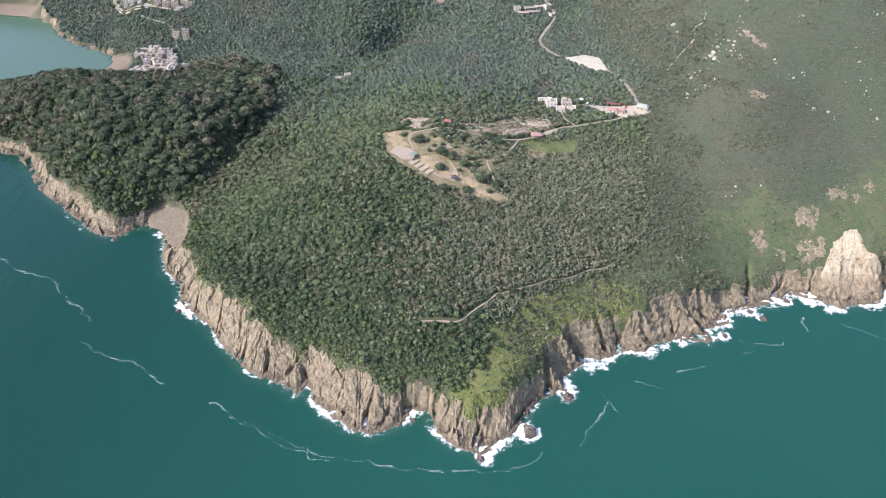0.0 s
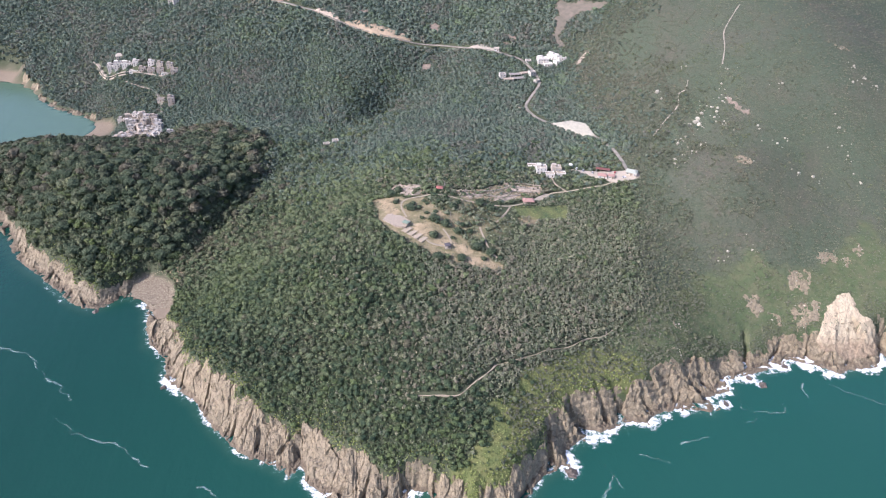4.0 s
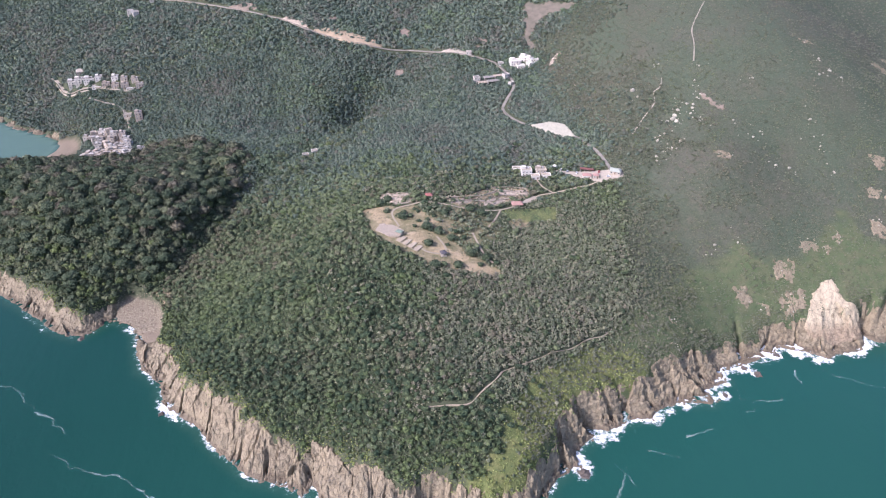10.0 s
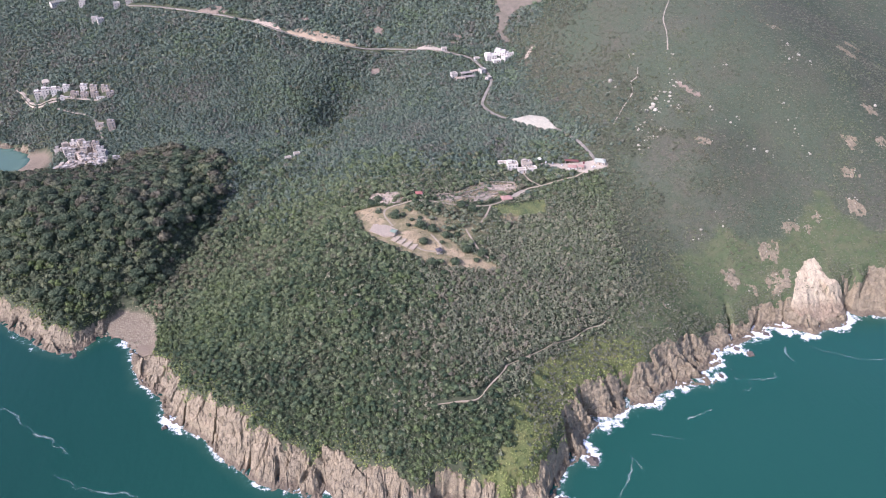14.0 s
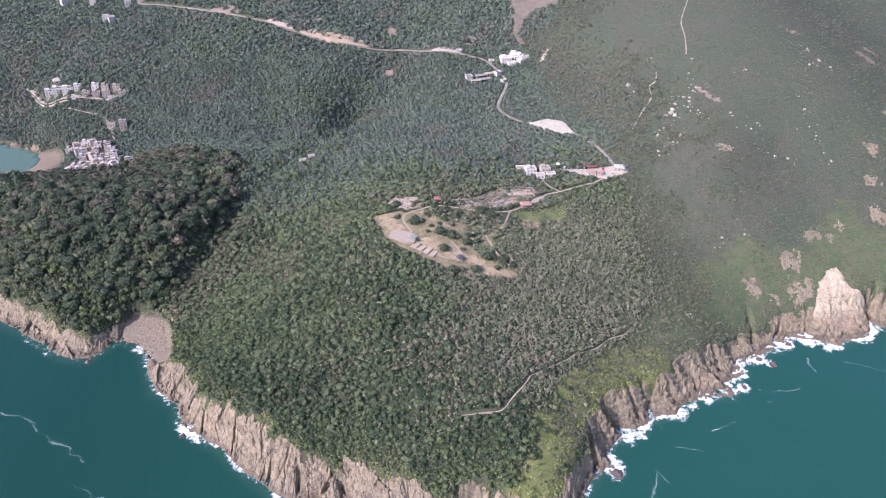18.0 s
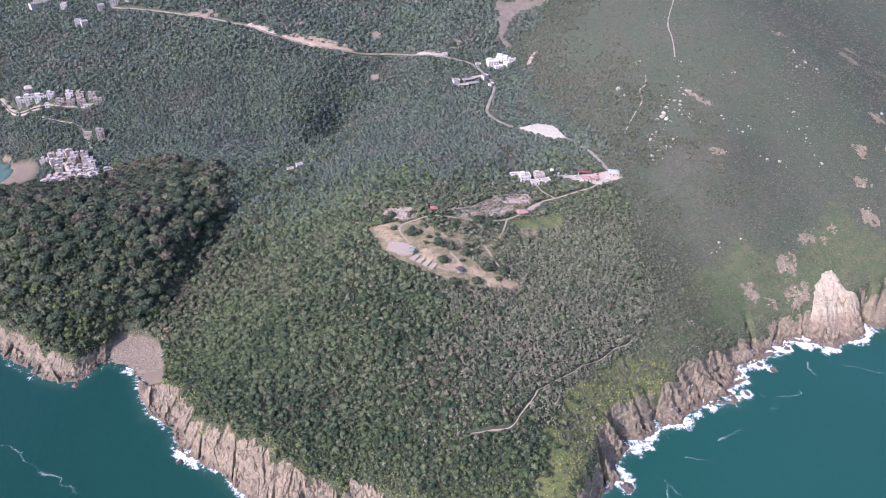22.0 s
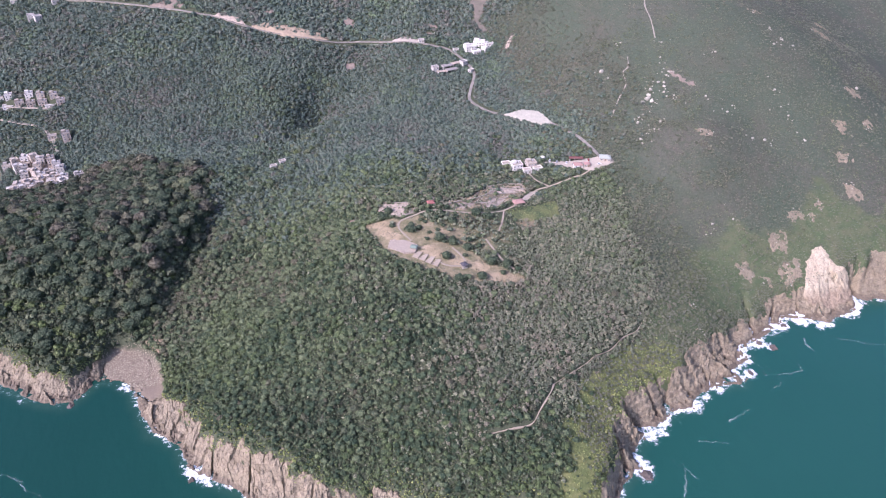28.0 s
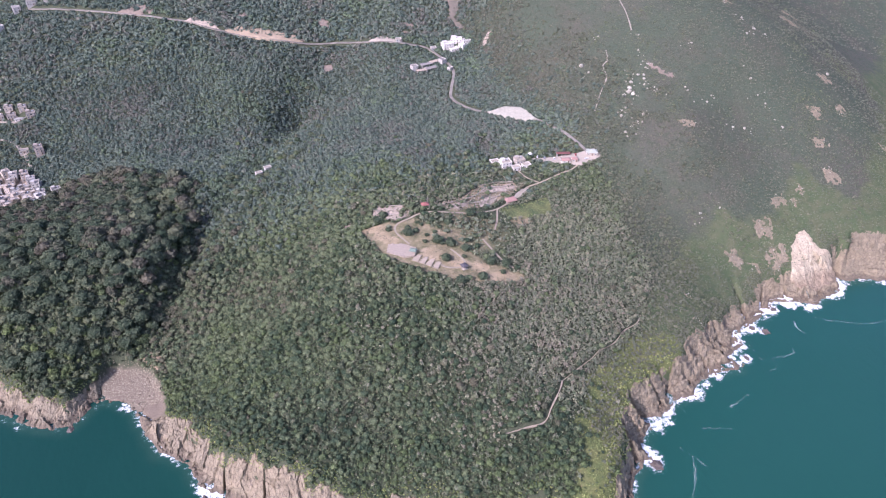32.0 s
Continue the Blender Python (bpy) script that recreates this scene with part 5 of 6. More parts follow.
def ribbon(name, line, width, material, label, category, lift=0.45, wobble=0.25, seed=3, skirt=1.2):
    """A road or path laid over the ground, with a thickness at its sides."""
    c = smooth_line(line, 2.0)
    along = np.gradient(c, axis=0)
    along /= np.linalg.norm(along, axis=1, keepdims=True)
    side = np.stack([-along[:, 1], along[:, 0]], 1)
    wide = width / 2 * (1 + wobble * vnoise(np.arange(len(c)) / 2.3, np.zeros(len(c)), seed))[:, None]
    left, right = c + side * wide, c - side * wide
    z = np.maximum(np.maximum(ground(c[:, 0], c[:, 1]), 0.5 * (ground(left[:, 0], left[:, 1]) + ground(right[:, 0], right[:, 1]))), 0) + lift
    z = np.convolve(np.pad(z, 2, mode="edge"), np.ones(5) / 5, mode="valid")
    rows = [np.c_[left, z - skirt], np.c_[left, z - 0.04], np.c_[c, z], np.c_[right, z - 0.04], np.c_[right, z - skirt]]
    co = np.stack(rows, 1).reshape(-1, 3)
    i = np.arange(len(c) * 5).reshape(-1, 5)
    faces = np.stack([i[:-1, :-1], i[1:, :-1], i[1:, 1:], i[:-1, 1:]], -1).reshape(-1, 4)
    me = sheet_mesh(name, co, faces, smooth=False)
    me.materials.append(material)
    return tagged(new(name, me), label, category, kind="structure")


_SHARED = {}


def shared(key, make):
    if key not in _SHARED:
        _SHARED[key] = make()
    return _SHARED[key]


def window_at(parent, x, y, z, wide, tall, turn):
    """A framed window whose outer face looks along -y before it is turned."""
    def frame_mesh():
        s = Shape()
        s.box(0, 0, 0, wide, 0.14, 0.1).box(0, 0, tall - 0.1, wide, 0.14, 0.1)
        s.box(-wide / 2 + 0.05, 0, 0.1, 0.1, 0.14, tall - 0.2).box(wide / 2 - 0.05, 0, 0.1, 0.1, 0.14, tall - 0.2)
        s.box(0, -0.06, -0.1, wide + 0.2, 0.26, 0.09)
        return s.mesh("window", FRAME)

    def pane_mesh():
        return Shape().box(0, 0.02, 0.1, wide - 0.2, 0.04, tall - 0.2).mesh("pane", PANE)

    w = part("window", shared(("w", wide, tall), frame_mesh), None, parent, at=pose(x, y, z, 0, 0, turn))
    part("pane", shared(("p", wide, tall), pane_mesh), None, w, "dark window glass")

# ---- roads, paths and cut slopes ----
ribbon("road", ROAD, 3.7, ASPHALT, "winding grey asphalt road through the woods", "road", 0.8, 0.08)
ribbon("path_trail", TRAIL[:6], 1.05, PATHWAY, "narrow pale footpath through the headland bush", "path", 0.6, 0.6)
ribbon("path_trail", TRAIL[5:], 0.7, PATHWAY, "faint earth footpath between low bushes", "path", 0.5, 0.6)
ribbon("path_hill", HILL_PATH[6:], 1.2, CONCRETE, "faint lower hiking path through hillside scrub", "path", 0.5, 0.7)
ribbon("path_hill", HILL_PATH[:5], 1.3, CONCRETE, "worn pale hiking path up the open slope", "path", 0.6, 0.5)
for line in GREEN_PATHS:
    ribbon("path_park", line, 1.7, PATHWAY, "pale paved park path across dry grass", "path", 0.35, 0.12)
drape("sprayed_concrete_slope", WHITE_LOT, SHOTCRETE, "bright white sprayed-concrete slope above the road", "slope", 2.2, 1.5, 0.8, 0.8, 9, 5)
drape("car_park", CAR_PARK, CONCRETE, "pale concrete car park at the road's end", "car park", 0.5, 1.5, 0.4)
drape("earth_cut", [(-176, 1046), (-152, 1054), (-128, 1050), (-100, 1040), (-74, 1032), (-91, 1024), (-132, 1026), (-168, 1040)], EARTH,
      "bare yellow earth cut slope beside the road", "slope", 1.6, 2.0, 1.5, 1.2, 8, 11)
drape("grey_cut", [(-226, 1068), (-206, 1076), (-190, 1062), (-180, 1048), (-200, 1056)], TERRACE_STONE, "grey stone cut slope beside the road", "slope", 1.6, 2.0, 1.5, 1.2, 6, 13)
drape("far_cut", [(-306, 1104), (-286, 1112), (-262, 1106), (-254, 1092), (-280, 1090)], PINK_EARTH, "far bare earth cut slope", "slope", 1.6, 2.0, 1.8, 1.2, 6, 15)
drape("road_verge", [(2, 1014), (22, 1016), (40, 1008), (52, 1000), (36, 998), (14, 1006)], CONCRETE, "pale retaining slope above the road", "slope", 1.2, 2.0, 1.0, 0.6, 6, 17)
drape("upper_earth_track", UPPER_TRACK, plain("dull_hillside_earth", (0.165, 0.138, 0.108), (0.105, 0.098, 0.072), 0.12, 0.95, 0.1, bump=0.4), "bare earth track on the hillside", "track", 0.8, 1.5, 4.5, 0.5, 5, 19)
drape("stream_bed", [(150, 968), (156, 980), (166, 990), (172, 986), (160, 974)], TERRACE_STONE, "stony stream bed in the scrub", "stream bed", 0.8, 1.5, 1.6, 0.8, 4, 21)
for n, (x, y, r, s) in enumerate(BARE):
    poly = [(x + r * math.cos(a), y + r * s * math.sin(a)) for a in np.arange(0, 6.28, 0.52)]
    drape("bare_patch", poly, PINK_EARTH, "patch of bare pinkish earth among bushes", "bare earth", 0.9 if n < 5 else 0.35, 0.9, 4.5, 0.6, 4, 31 + n)

# ---- bare rock on the slopes ----
OUTCROPS = [(356, 603, 10, 0.8), (322, 579, 13, 0.75), (326, 556, 14, 0.6), (278, 559, 8, 1.2), (297, 549, 4, 1.3), (321, 546, 4, 1.6), (372, 600, 5, 1.3),
            (387, 611, 5, 1.2), (432, 620, 9, 1.3), (291, 696, 10, 0.55), (512, 748, 12, 0.8), (500, 700, 9, 0.9), (462, 696, 9, 0.9), (452, 884, 9, 0.4), (446, 660, 9, 0.7),
            (196, 515, 3, 1.0), (192, 490, 5, 0.6), (560, 880, 16, 0.6), (600, 930, 14, 0.6), (535, 650, 10, 0.7)]
for n, (x, y, r, s) in enumerate(OUTCROPS):
    poly = [(x + 0.95 * r * math.cos(a), y + 0.95 * r * s * math.sin(a)) for a in np.arange(0, 6.28, 0.45)]
    drape("rock_outcrop", poly, ROCK, "pale weathered rock outcrop in the grassy slope", "rock", 0.5, 0.8, 6.5, 1.2, 4.0, 61 + n, blocky=1.0)
drape("pink_scree", [(300, 804), (306, 798), (311, 786), (317, 772), (312, 770), (305, 782), (299, 796)], PINK_EARTH, "pinkish stony scree streak", "scree", 0.5, 0.9, 5.5, 0.8, 3, 97)
LANDSLIP = [(362, 571), (369, 571), (372, 565), (370, 558), (376, 549), (386, 544), (391, 537), (388, 528), (376, 523), (356, 521), (338, 526), (333, 532), (335, 541), (344, 556), (356, 568)]


def landslip_material():
    k = Mat("landslip_earth", 0.95, 0.1)
    lie = k.stretch((1, 0.35, 0.4), 0.25)
    c = k.mix(k.ramp(k.noise(0.12, 5, 0.6, lie), (0.35, 0.0), (0.68, 1.0)), (0.46, 0.40, 0.275), (0.34, 0.285, 0.195))
    rubble = k.ramp(k.math("ADD", k.math("MULTIPLY", k.height(), 0.05), k.math("MULTIPLY", k.noise(0.07, 5), -1.1)), (0.0, 0.9), (0.45, 0.0))
    c = k.mix(rubble, c, k.mix(k.ramp(k.noise(0.5, 6, 0.75), (0.42, 0.0), (0.6, 1.0)), (0.285, 0.222, 0.148), (0.175, 0.136, 0.092)))
    c = k.mix(k.ramp(k.noise(0.5, 6, 0.7, lie), (0.5, 0.0), (0.72, 0.6)), c, (0.21, 0.16, 0.12))
    cracks = k.ramp(k.cells(0.22, where=k.stretch((1, 0.5, 0.6), 0.5)), (0.0, 1.0), (0.045, 0.0))
    c = k.mix(k.math("MULTIPLY", cracks, 0.5), c, (0.12, 0.09, 0.07))
    return k.colour(c).bump(k.noise(0.7, 7, 0.75), 1.3, 1.0).m


drape("landslip", LANDSLIP, landslip_material(), "fresh pale landslip scar above the sea", "landslip", 1.4, 0.7, 1.5, 1.6, 8, 99, blocky=0.55)


# ---- boulders ----
def boulder_mesh(name, seed, material, squash=0.7, fine=2, jag=0.12):
    """A rock split along flat faces, with an uneven skin."""
    rng = np.random.default_rng(seed)
    bm = bmesh.new()
    bmesh.ops.create_icosphere(bm, subdivisions=fine, radius=1.0)
    cut = [(Vector(rng.normal(size=3)).normalized(), rng.uniform(0.5, 0.8)) for _ in range(13)]
    for v in bm.verts:
        p = v.co.copy()
        for c, far in cut:
            over = p.dot(c) - far
            if over > 0:
                p -= c * over * 0.92
        p *= 1 + jag * noise.noise(p * 2.3 + Vector((seed, 0, 0))) + jag * 1.2 * (abs(noise.noise(p * 4.1 + Vector((0, seed, 0)))) - 0.2)
        v.co = Vector((p.x, p.y * 0.85, p.z * squash))
    me = bpy.data.meshes.new(name)
    bm.to_mesh(me)
    bm.free()
    me.materials.append(material)
    return me


PALE_ROCKS = [boulder_mesh("boulder", 40 + i, BOULDER, 0.8) for i in range(5)]
SEA_ROCKS = [boulder_mesh("sea_boulder", 60 + i, ROCK, 0.6) for i in range(6)]
WET_ROCK = plain("wet_dark_rock", (0.105, 0.085, 0.066), (0.06, 0.05, 0.04), 0.4, 0.5, 0.4, bump=0.4)
SURF_ROCKS = [boulder_mesh("sea_rock", 80 + i, WET_ROCK, 0.62, 4, 0.4) for i in range(4)]


def put_boulder(rng, meshes, name, x, y, r, label, category, group, sink=0.35):
    ob = new(name, meshes[int(rng.integers(len(meshes)))])
    z = max(z_at(x, y), -1.0)
    ob.matrix_basis = pose(x, y, z + r * (0.6 - sink), rng.uniform(-14, 14), rng.uniform(-14, 14), rng.uniform(0, 360)) @ Matrix.Diagonal((r * rng.uniform(0.85, 1.25), r, r * rng.uniform(0.8, 1.1), 1))
    return tagged(ob, label, category, group)


BOULDERS = [(228, 832), (230, 817), (234, 738), (239, 745), (244, 748), (259, 770), (262, 775), (267, 782), (252, 768), (279, 789), (285, 786), (292, 796), (297, 800),
            (283, 781), (279, 765), (279, 772), (248, 717), (244, 720), (240, 721), (224, 704), (226, 711), (256, 729), (288, 759), (319, 751), (344, 734), (334, 726),
            (363, 690), (348, 691), (402, 727), (405, 749), (452, 847), (440, 816), (468, 817), (458, 826), (360, 813), (297, 825), (309, 849), (268, 874), (529, 760),
            (410, 683), (405, 715), (260, 603), (283, 604), (262, 764)]
LARGE = {0: 4.2, 5: 3.8, 6: 3.2, 7: 3.0, 43: 3.4, 2: 2.6, 3: 2.2, 9: 2.6, 10: 2.2, 26: 2.2, 23: 1.8, 1: 2.2, 38: 3.0, 30: 2.4, 31: 2.4}
rng = np.random.default_rng(71)
for n, (x, y) in enumerate(BOULDERS):
    put_boulder(rng, PALE_ROCKS, "boulder", x, y, LARGE.get(n, rng.uniform(1.4, 2.3)), "pale weathered boulder on the scrubby hillside", "boulder", "hillside boulders")
    for _ in range(3):
        put_boulder(rng, PALE_ROCKS, "boulder", x + rng.normal() * 6, y + rng.normal() * 6, rng.uniform(0.6, 1.25), "small pale boulder among hillside scrub", "boulder", "hillside boulders")

for x, y, r, s in OUTCROPS:
    for _ in range(5):
        a, f = rng.uniform(0, 6.28), r * math.sqrt(rng.random())
        put_boulder(rng, PALE_ROCKS, "boulder", x + f * math.cos(a), y + s * f * math.sin(a), rng.uniform(0.4, 1.1), "pale rock breaking out of the grassy slope", "boulder", "outcrop rocks")

# ---- rocks in the surf ----
for x, y, r in ((271, 487, 5.2), (92, 382, 6.0), (62, 346, 6.5), (27, 321, 4.5), (-24, 349, 3.4), (232, 461, 4.0), (300, 511, 4.2), (262, 494, 3.8), (-336, 537, 4.0), (-238, 447, 3.6)):
    put_boulder(rng, SURF_ROCKS, "sea_rock", x, y, r, "dark wet rock standing in the white surf", "rock", "surf rocks", 0.5)
edge_walk = smooth_line([(p[0], p[1]) for p in SHORE_WEST[9:] + SHORE_HEAD + SHORE_EAST[:24]], 5.5)
for x, y in edge_walk:
    for _ in range(1):
        px, py = x + rng.normal() * 2.2, y + rng.normal() * 2.2 + 0.8
        put_boulder(rng, SEA_ROCKS, "sea_boulder", px, py, rng.uniform(0.9, 2.3), "brown tumbled boulder at the foot of the cliff", "boulder", "shore boulders", 0.45)

# ---- shingle of the small beach ----
for _ in range(34):
    px, py = -283 + rng.normal() * 7, 556 + rng.normal() * 12
    put_boulder(rng, SEA_ROCKS, "sea_boulder", px, py, rng.uniform(0.5, 1.5), "tumbled grey-brown boulder on the shingle beach", "boulder", "beach boulders", 0.4)
drape("earth_bank", [(-285, 592), (-276, 594), (-268, 588), (-262, 578), (-268, 572), (-276, 582)], EARTH, "bare brown earth bank above the beach", "bank", 0.8, 1.0, 1.5, 0.8, 3, 119)
x, y, rngs = scatter(91, -330, -266, 545, 606, 1.0, lambda x, y: 0.8 * (beachy(x, y) > 0.35))
d, w = shore(x, y)
ok = d > 1.0
x, y = x[ok], y[ok]
stones = [(core_tris(np.array([[0, 0, 0.0]]), np.array([1.0]), 0.6, 1.0) * rngs.uniform(0.8, 1.2, (1, 1, 3)), None) for _ in range(4)]
SHINGLE = plain("grey_shingle_stone", (0.40, 0.358, 0.245), (0.26, 0.228, 0.155), 0.5)
plant("shingle", stones, x, y, ground(x, y) + 0.1, rngs.uniform(0.15, 0.55, len(x)), np.full(len(x), 0.5), rngs, SHINGLE, "grey-brown cobbles of the small shingle beach", "shingle")

# ---- houses ----
def house(name, label, category, wide, deep, storeys, wall, roof_mat, group="", balcony=True, hood=True, pitched=0.0, rise=2.9):
    """A block of storeys with windows on all sides, a parapet roof or a hipped one, balconies and a stair hood. Front faces -y."""
    root = thing(name, Matrix(), label, category, group)
    tall = storeys * rise
    s = Shape().box(0, 0, -4.0, wide, deep, tall + 4.0)
    for k in range(1, storeys):
        s.box(0, 0, k * rise - 0.12, wide + 0.16, deep + 0.16, 0.2)
    part("wall", s, wall, root)
    if pitched:
        part("roof", Shape().hip(0, 0, tall + 0.003, wide + 0.9, deep + 0.9, pitched), roof_mat, root)
    else:
        part("roof", Shape().box(0, 0, tall + 0.003, wide + 0.3, deep + 0.3, 0.22), roof_mat, root)
        p = Shape()
        for dx, dy, sx, sy in ((0, -deep / 2, wide + 0.3, 0.22), (0, deep / 2, wide + 0.3, 0.22), (-wide / 2, 0, 0.22, deep - 0.1), (wide / 2, 0, 0.22, deep - 0.1)):
            p.box(dx, dy, tall + 0.22, sx, sy, 0.95, 0.05)
        part("parapet", p, wall, root)
        if hood:
            h = part("stair_hood", Shape().box(-wide * 0.22, deep * 0.2, tall + 0.224, wide * 0.38, deep * 0.4, 2.3).box(-wide * 0.22, deep * 0.2, tall + 2.52, wide * 0.44, deep * 0.46, 0.18), wall, root)
            part("tank", Shape().cone(wide * 0.25, deep * 0.22, tall + 0.224, 0.7, 0.66, 1.3, 10), FRAME, root, "pale rooftop water tank")
    for k in range(storeys):
        z = k * rise + 0.85
        n = max(2, int(wide // 3.2))
        for i in range(n):
            x = (i + 0.5) / n * wide - wide / 2
            if balcony and k > 0 and i == n // 2:
                b = part("balcony", Shape().box(x, -deep / 2 - 0.75, k * rise - 0.02, wide / n * 1.25, 1.5, 0.16).box(x, -deep / 2 - 1.44, k * rise + 0.14, wide / n * 1.25, 0.1, 0.9)
                         .box(x - wide / n * 0.6, -deep / 2 - 0.75, k * rise + 0.14, 0.1, 1.3, 0.9).box(x + wide / n * 0.6, -deep / 2 - 0.75, k * rise + 0.14, 0.1, 1.3, 0.9), wall, root)
                window_at(root, x, -deep / 2 - 0.05, k * rise + 0.2, 1.8, 2.1, 0)
            elif k == 0 and i == n // 2:
                part("door", Shape().box(x, -deep / 2 - 0.05, 0.0, 1.1, 0.12, 2.1).box(x, -deep / 2 - 0.1, 2.1, 1.5, 0.3, 0.15), TIMBER, root, "brown timber door")
            else:
                window_at(root, x, -deep / 2 - 0.05, z, 1.5, 1.4, 0)
        m = max(1, int(deep // 4.2))
        for i in range(m):
            y = (i + 0.5) / m * deep - deep / 2
            window_at(root, wide / 2 + 0.05, y, z, 1.5, 1.4, 90)
            window_at(root, -wide / 2 - 0.05, y, z, 1.5, 1.4, -90)
    return root


def settle(root, places, labels=None):
    """Sets a built thing at the first place and copies of it at the others: x, y, turn, lift."""
    first = on_ground(*places[0])
    for p in places[1:]:
        copy_thing(root, on_ground(*p))
    root.matrix_basis = first
    return root


rng = np.random.default_rng(17)
KINDS = [
    ("village_house", "white three-storey village house with flat roof", 8.6, 8.6, 3, WALL_WHITE, ROOF_GREY, 0.0),
    ("village_house", "cream-tiled three-storey village house with balconies", 9.2, 8.4, 3, WALL_CREAM, ROOF_GREY, 0.0),
    ("village_house", "pinkish-tiled three-storey village house with flat roof", 8.4, 8.8, 3, WALL_PINK, ROOF_GREY, 0.0),
    ("village_house", "white two-storey village house with parapet roof", 9.0, 7.6, 2, WALL_WHITE, WALL_GREY, 0.0),
    ("village_house", "grey single-storey village house with pale roof", 9.5, 7.0, 1, WALL_GREY, CONCRETE, 0.0),
    ("village_house", "cream two-storey village house with pale roof", 9.0, 7.6, 2, WALL_CREAM, CONCRETE, 0.0),
]
spots, tries = [], 0
while len(spots) < 44 and tries < 6000:
    tries += 1
    x, y = rng.uniform(-476, -378), rng.uniform(836, 940)
    if inside_of(LOWER, np.array([x]), np.array([y]))[0] and all(math.hypot(x - a, y - b) > 8.6 for a, b in spots):
        spots.append((x, y))
for k, kind in enumerate(KINDS):
    mine = [(x, y, 20 + float(rng.choice([-25, -8, 0, 14, 30, 75, 100])), 0.4) for n, (x, y) in enumerate(spots) if n % len(KINDS) == k]
    name, label, w, d_, n, wall, roof, pitch = kind
    settle(house(name, label, "house", w, d_, n, wall, roof, "lower village houses", True, True, pitch), mine)
drape("village_ground", LOWER, TERRACE_STONE,
      "pale concrete lanes between the village houses", "paving", 0.4, 2.5, 1.5)
settle(house("village_house", "pinkish isolated three-storey house above the village", "house", 9.0, 9.0, 3, WALL_PINK, ROOF_GREY, ""), [(-403, 941, 15, 0.3)])
settle(house("village_house", "white two-storey house at the wood's edge", "house", 9.0, 8.0, 2, WALL_WHITE, ROOF_GREY, ""), [(-379, 866, 25, 0.3)])
settle(house("village_house", "low cream house hidden in trees", "house", 10.0, 6.0, 1, WALL_CREAM, ROOF_GREY, "", False, False), [(-421, 949, 10, 0.3), (-422, 783, 10, 1.0)])

# far houses on the slope above the bay
settle(house("village_house", "small white far house on the wooded slope", "house", 9, 8, 2, WALL_WHITE, WALL_GREY, "far hillside houses", False, False), [(-465, 1150, 12, 0.5), (-455, 1143, 30, 0.5), (-495, 1199, 5, 0.5), (-435, 1169, 20, 0.5)])
settle(house("village_house", "long white far house on the wooded slope", "house", 13, 8, 2, WALL_WHITE, CONCRETE, "far hillside houses", False, False), [(-415, 1171, 15, 0.5), (-393, 1168, 10, 0.5), (-540, 1229, 15, 0.5), (-527, 1231, 12, 0.5), (-545, 1222, 40, 0.5)])
# upper village on the slope
settle(house("villa", "large white three-storey villa with rows of windows", "villa", 12, 10, 3, WALL_BRIGHT, ROOF_GREY, "upper villas"), [(-520, 1026, 20, -2.6), (-506, 1019, 18, -2.6)])
settle(house("villa", "white two-storey villa block with balconies", "villa", 14, 10, 2, WALL_BRIGHT, ROOF_GREY, "upper villas"), [(-490, 1014, 14, -2.6)])
settle(house("villa", "white narrow two-storey villa", "villa", 9, 9, 2, WALL_BRIGHT, WALL_GREY, "upper villas"), [(-476, 1013, 14, -2.6), (-451, 1008, 10, -2.6)])
settle(house("villa", "cream villa with pale yellow pyramid roof", "villa", 10, 10, 2, WALL_CREAM, ROOF_STRAW, "upper villas", True, False, 3.5), [(-513, 1042, 20, -2.6)])
settle(house("village_house", "cream two-storey house on the upper slope", "house", 9, 8, 2, WALL_CREAM, ROOF_GREY, "upper village houses"), [(-437, 1004, 8, -2.6), (-421, 1000, 12, -2.6)])
settle(house("village_house", "pale two-storey house below the villas", "house", 10, 8, 2, WALL_PINK, ROOF_GREY, "upper village houses"), [(-462, 1000, 14, -2.6), (-434, 994, 14, -2.6), (-412, 990, 16, -2.6), (-448, 996, 14, -2.6)])
settle(house("village_house", "low white house beside the terrace wall", "house", 12, 7, 1, WALL_BRIGHT, WALL_GREY, "upper village houses", False, False), [(-476, 1001, 12, -2.6), (-425, 990, 14, -2.6)])


def wall_along(name, line, tall, thick, material, label, category="wall"):
    """A retaining wall that follows the ground, with a coping."""
    c = smooth_line(line, 3.0)
    side = np.gradient(c, axis=0)
    side = np.stack([-side[:, 1], side[:, 0]], 1) / np.linalg.norm(side, axis=1, keepdims=True)
    root = thing(name, Matrix.Translation((*c[0], 0)), label, category)
    body, cope = Shape(), Shape()
    z = ground(c[:, 0], c[:, 1])
    z = np.convolve(np.pad(z, 2, mode="edge"), np.ones(5) / 5, mode="valid")
    for s, half, z0, z1 in ((body, thick / 2, -2.0, tall), (cope, thick / 2 + 0.12, tall + 0.003, tall + 0.25)):
        n = len(c)
        v = []
        for i in range(n):
            for e, zz in ((half, z0), (half, z1), (-half, z1), (-half, z0)):
                v.append((*(c[i] + side[i] * e - c[0]), z[i] + zz))
        f = [(4 * i + k, 4 * i + 4 + k, 4 * i + 4 + (k + 1) % 4, 4 * i + (k + 1) % 4) for i in range(n - 1) for k in range(4)]
        s.add(v, f + [(0, 1, 2, 3), (4 * n - 1, 4 * n - 2, 4 * n - 3, 4 * n - 4)])
    part("wall_body", body, material, root)
    part("coping", cope, CONCRETE, root)
    return root


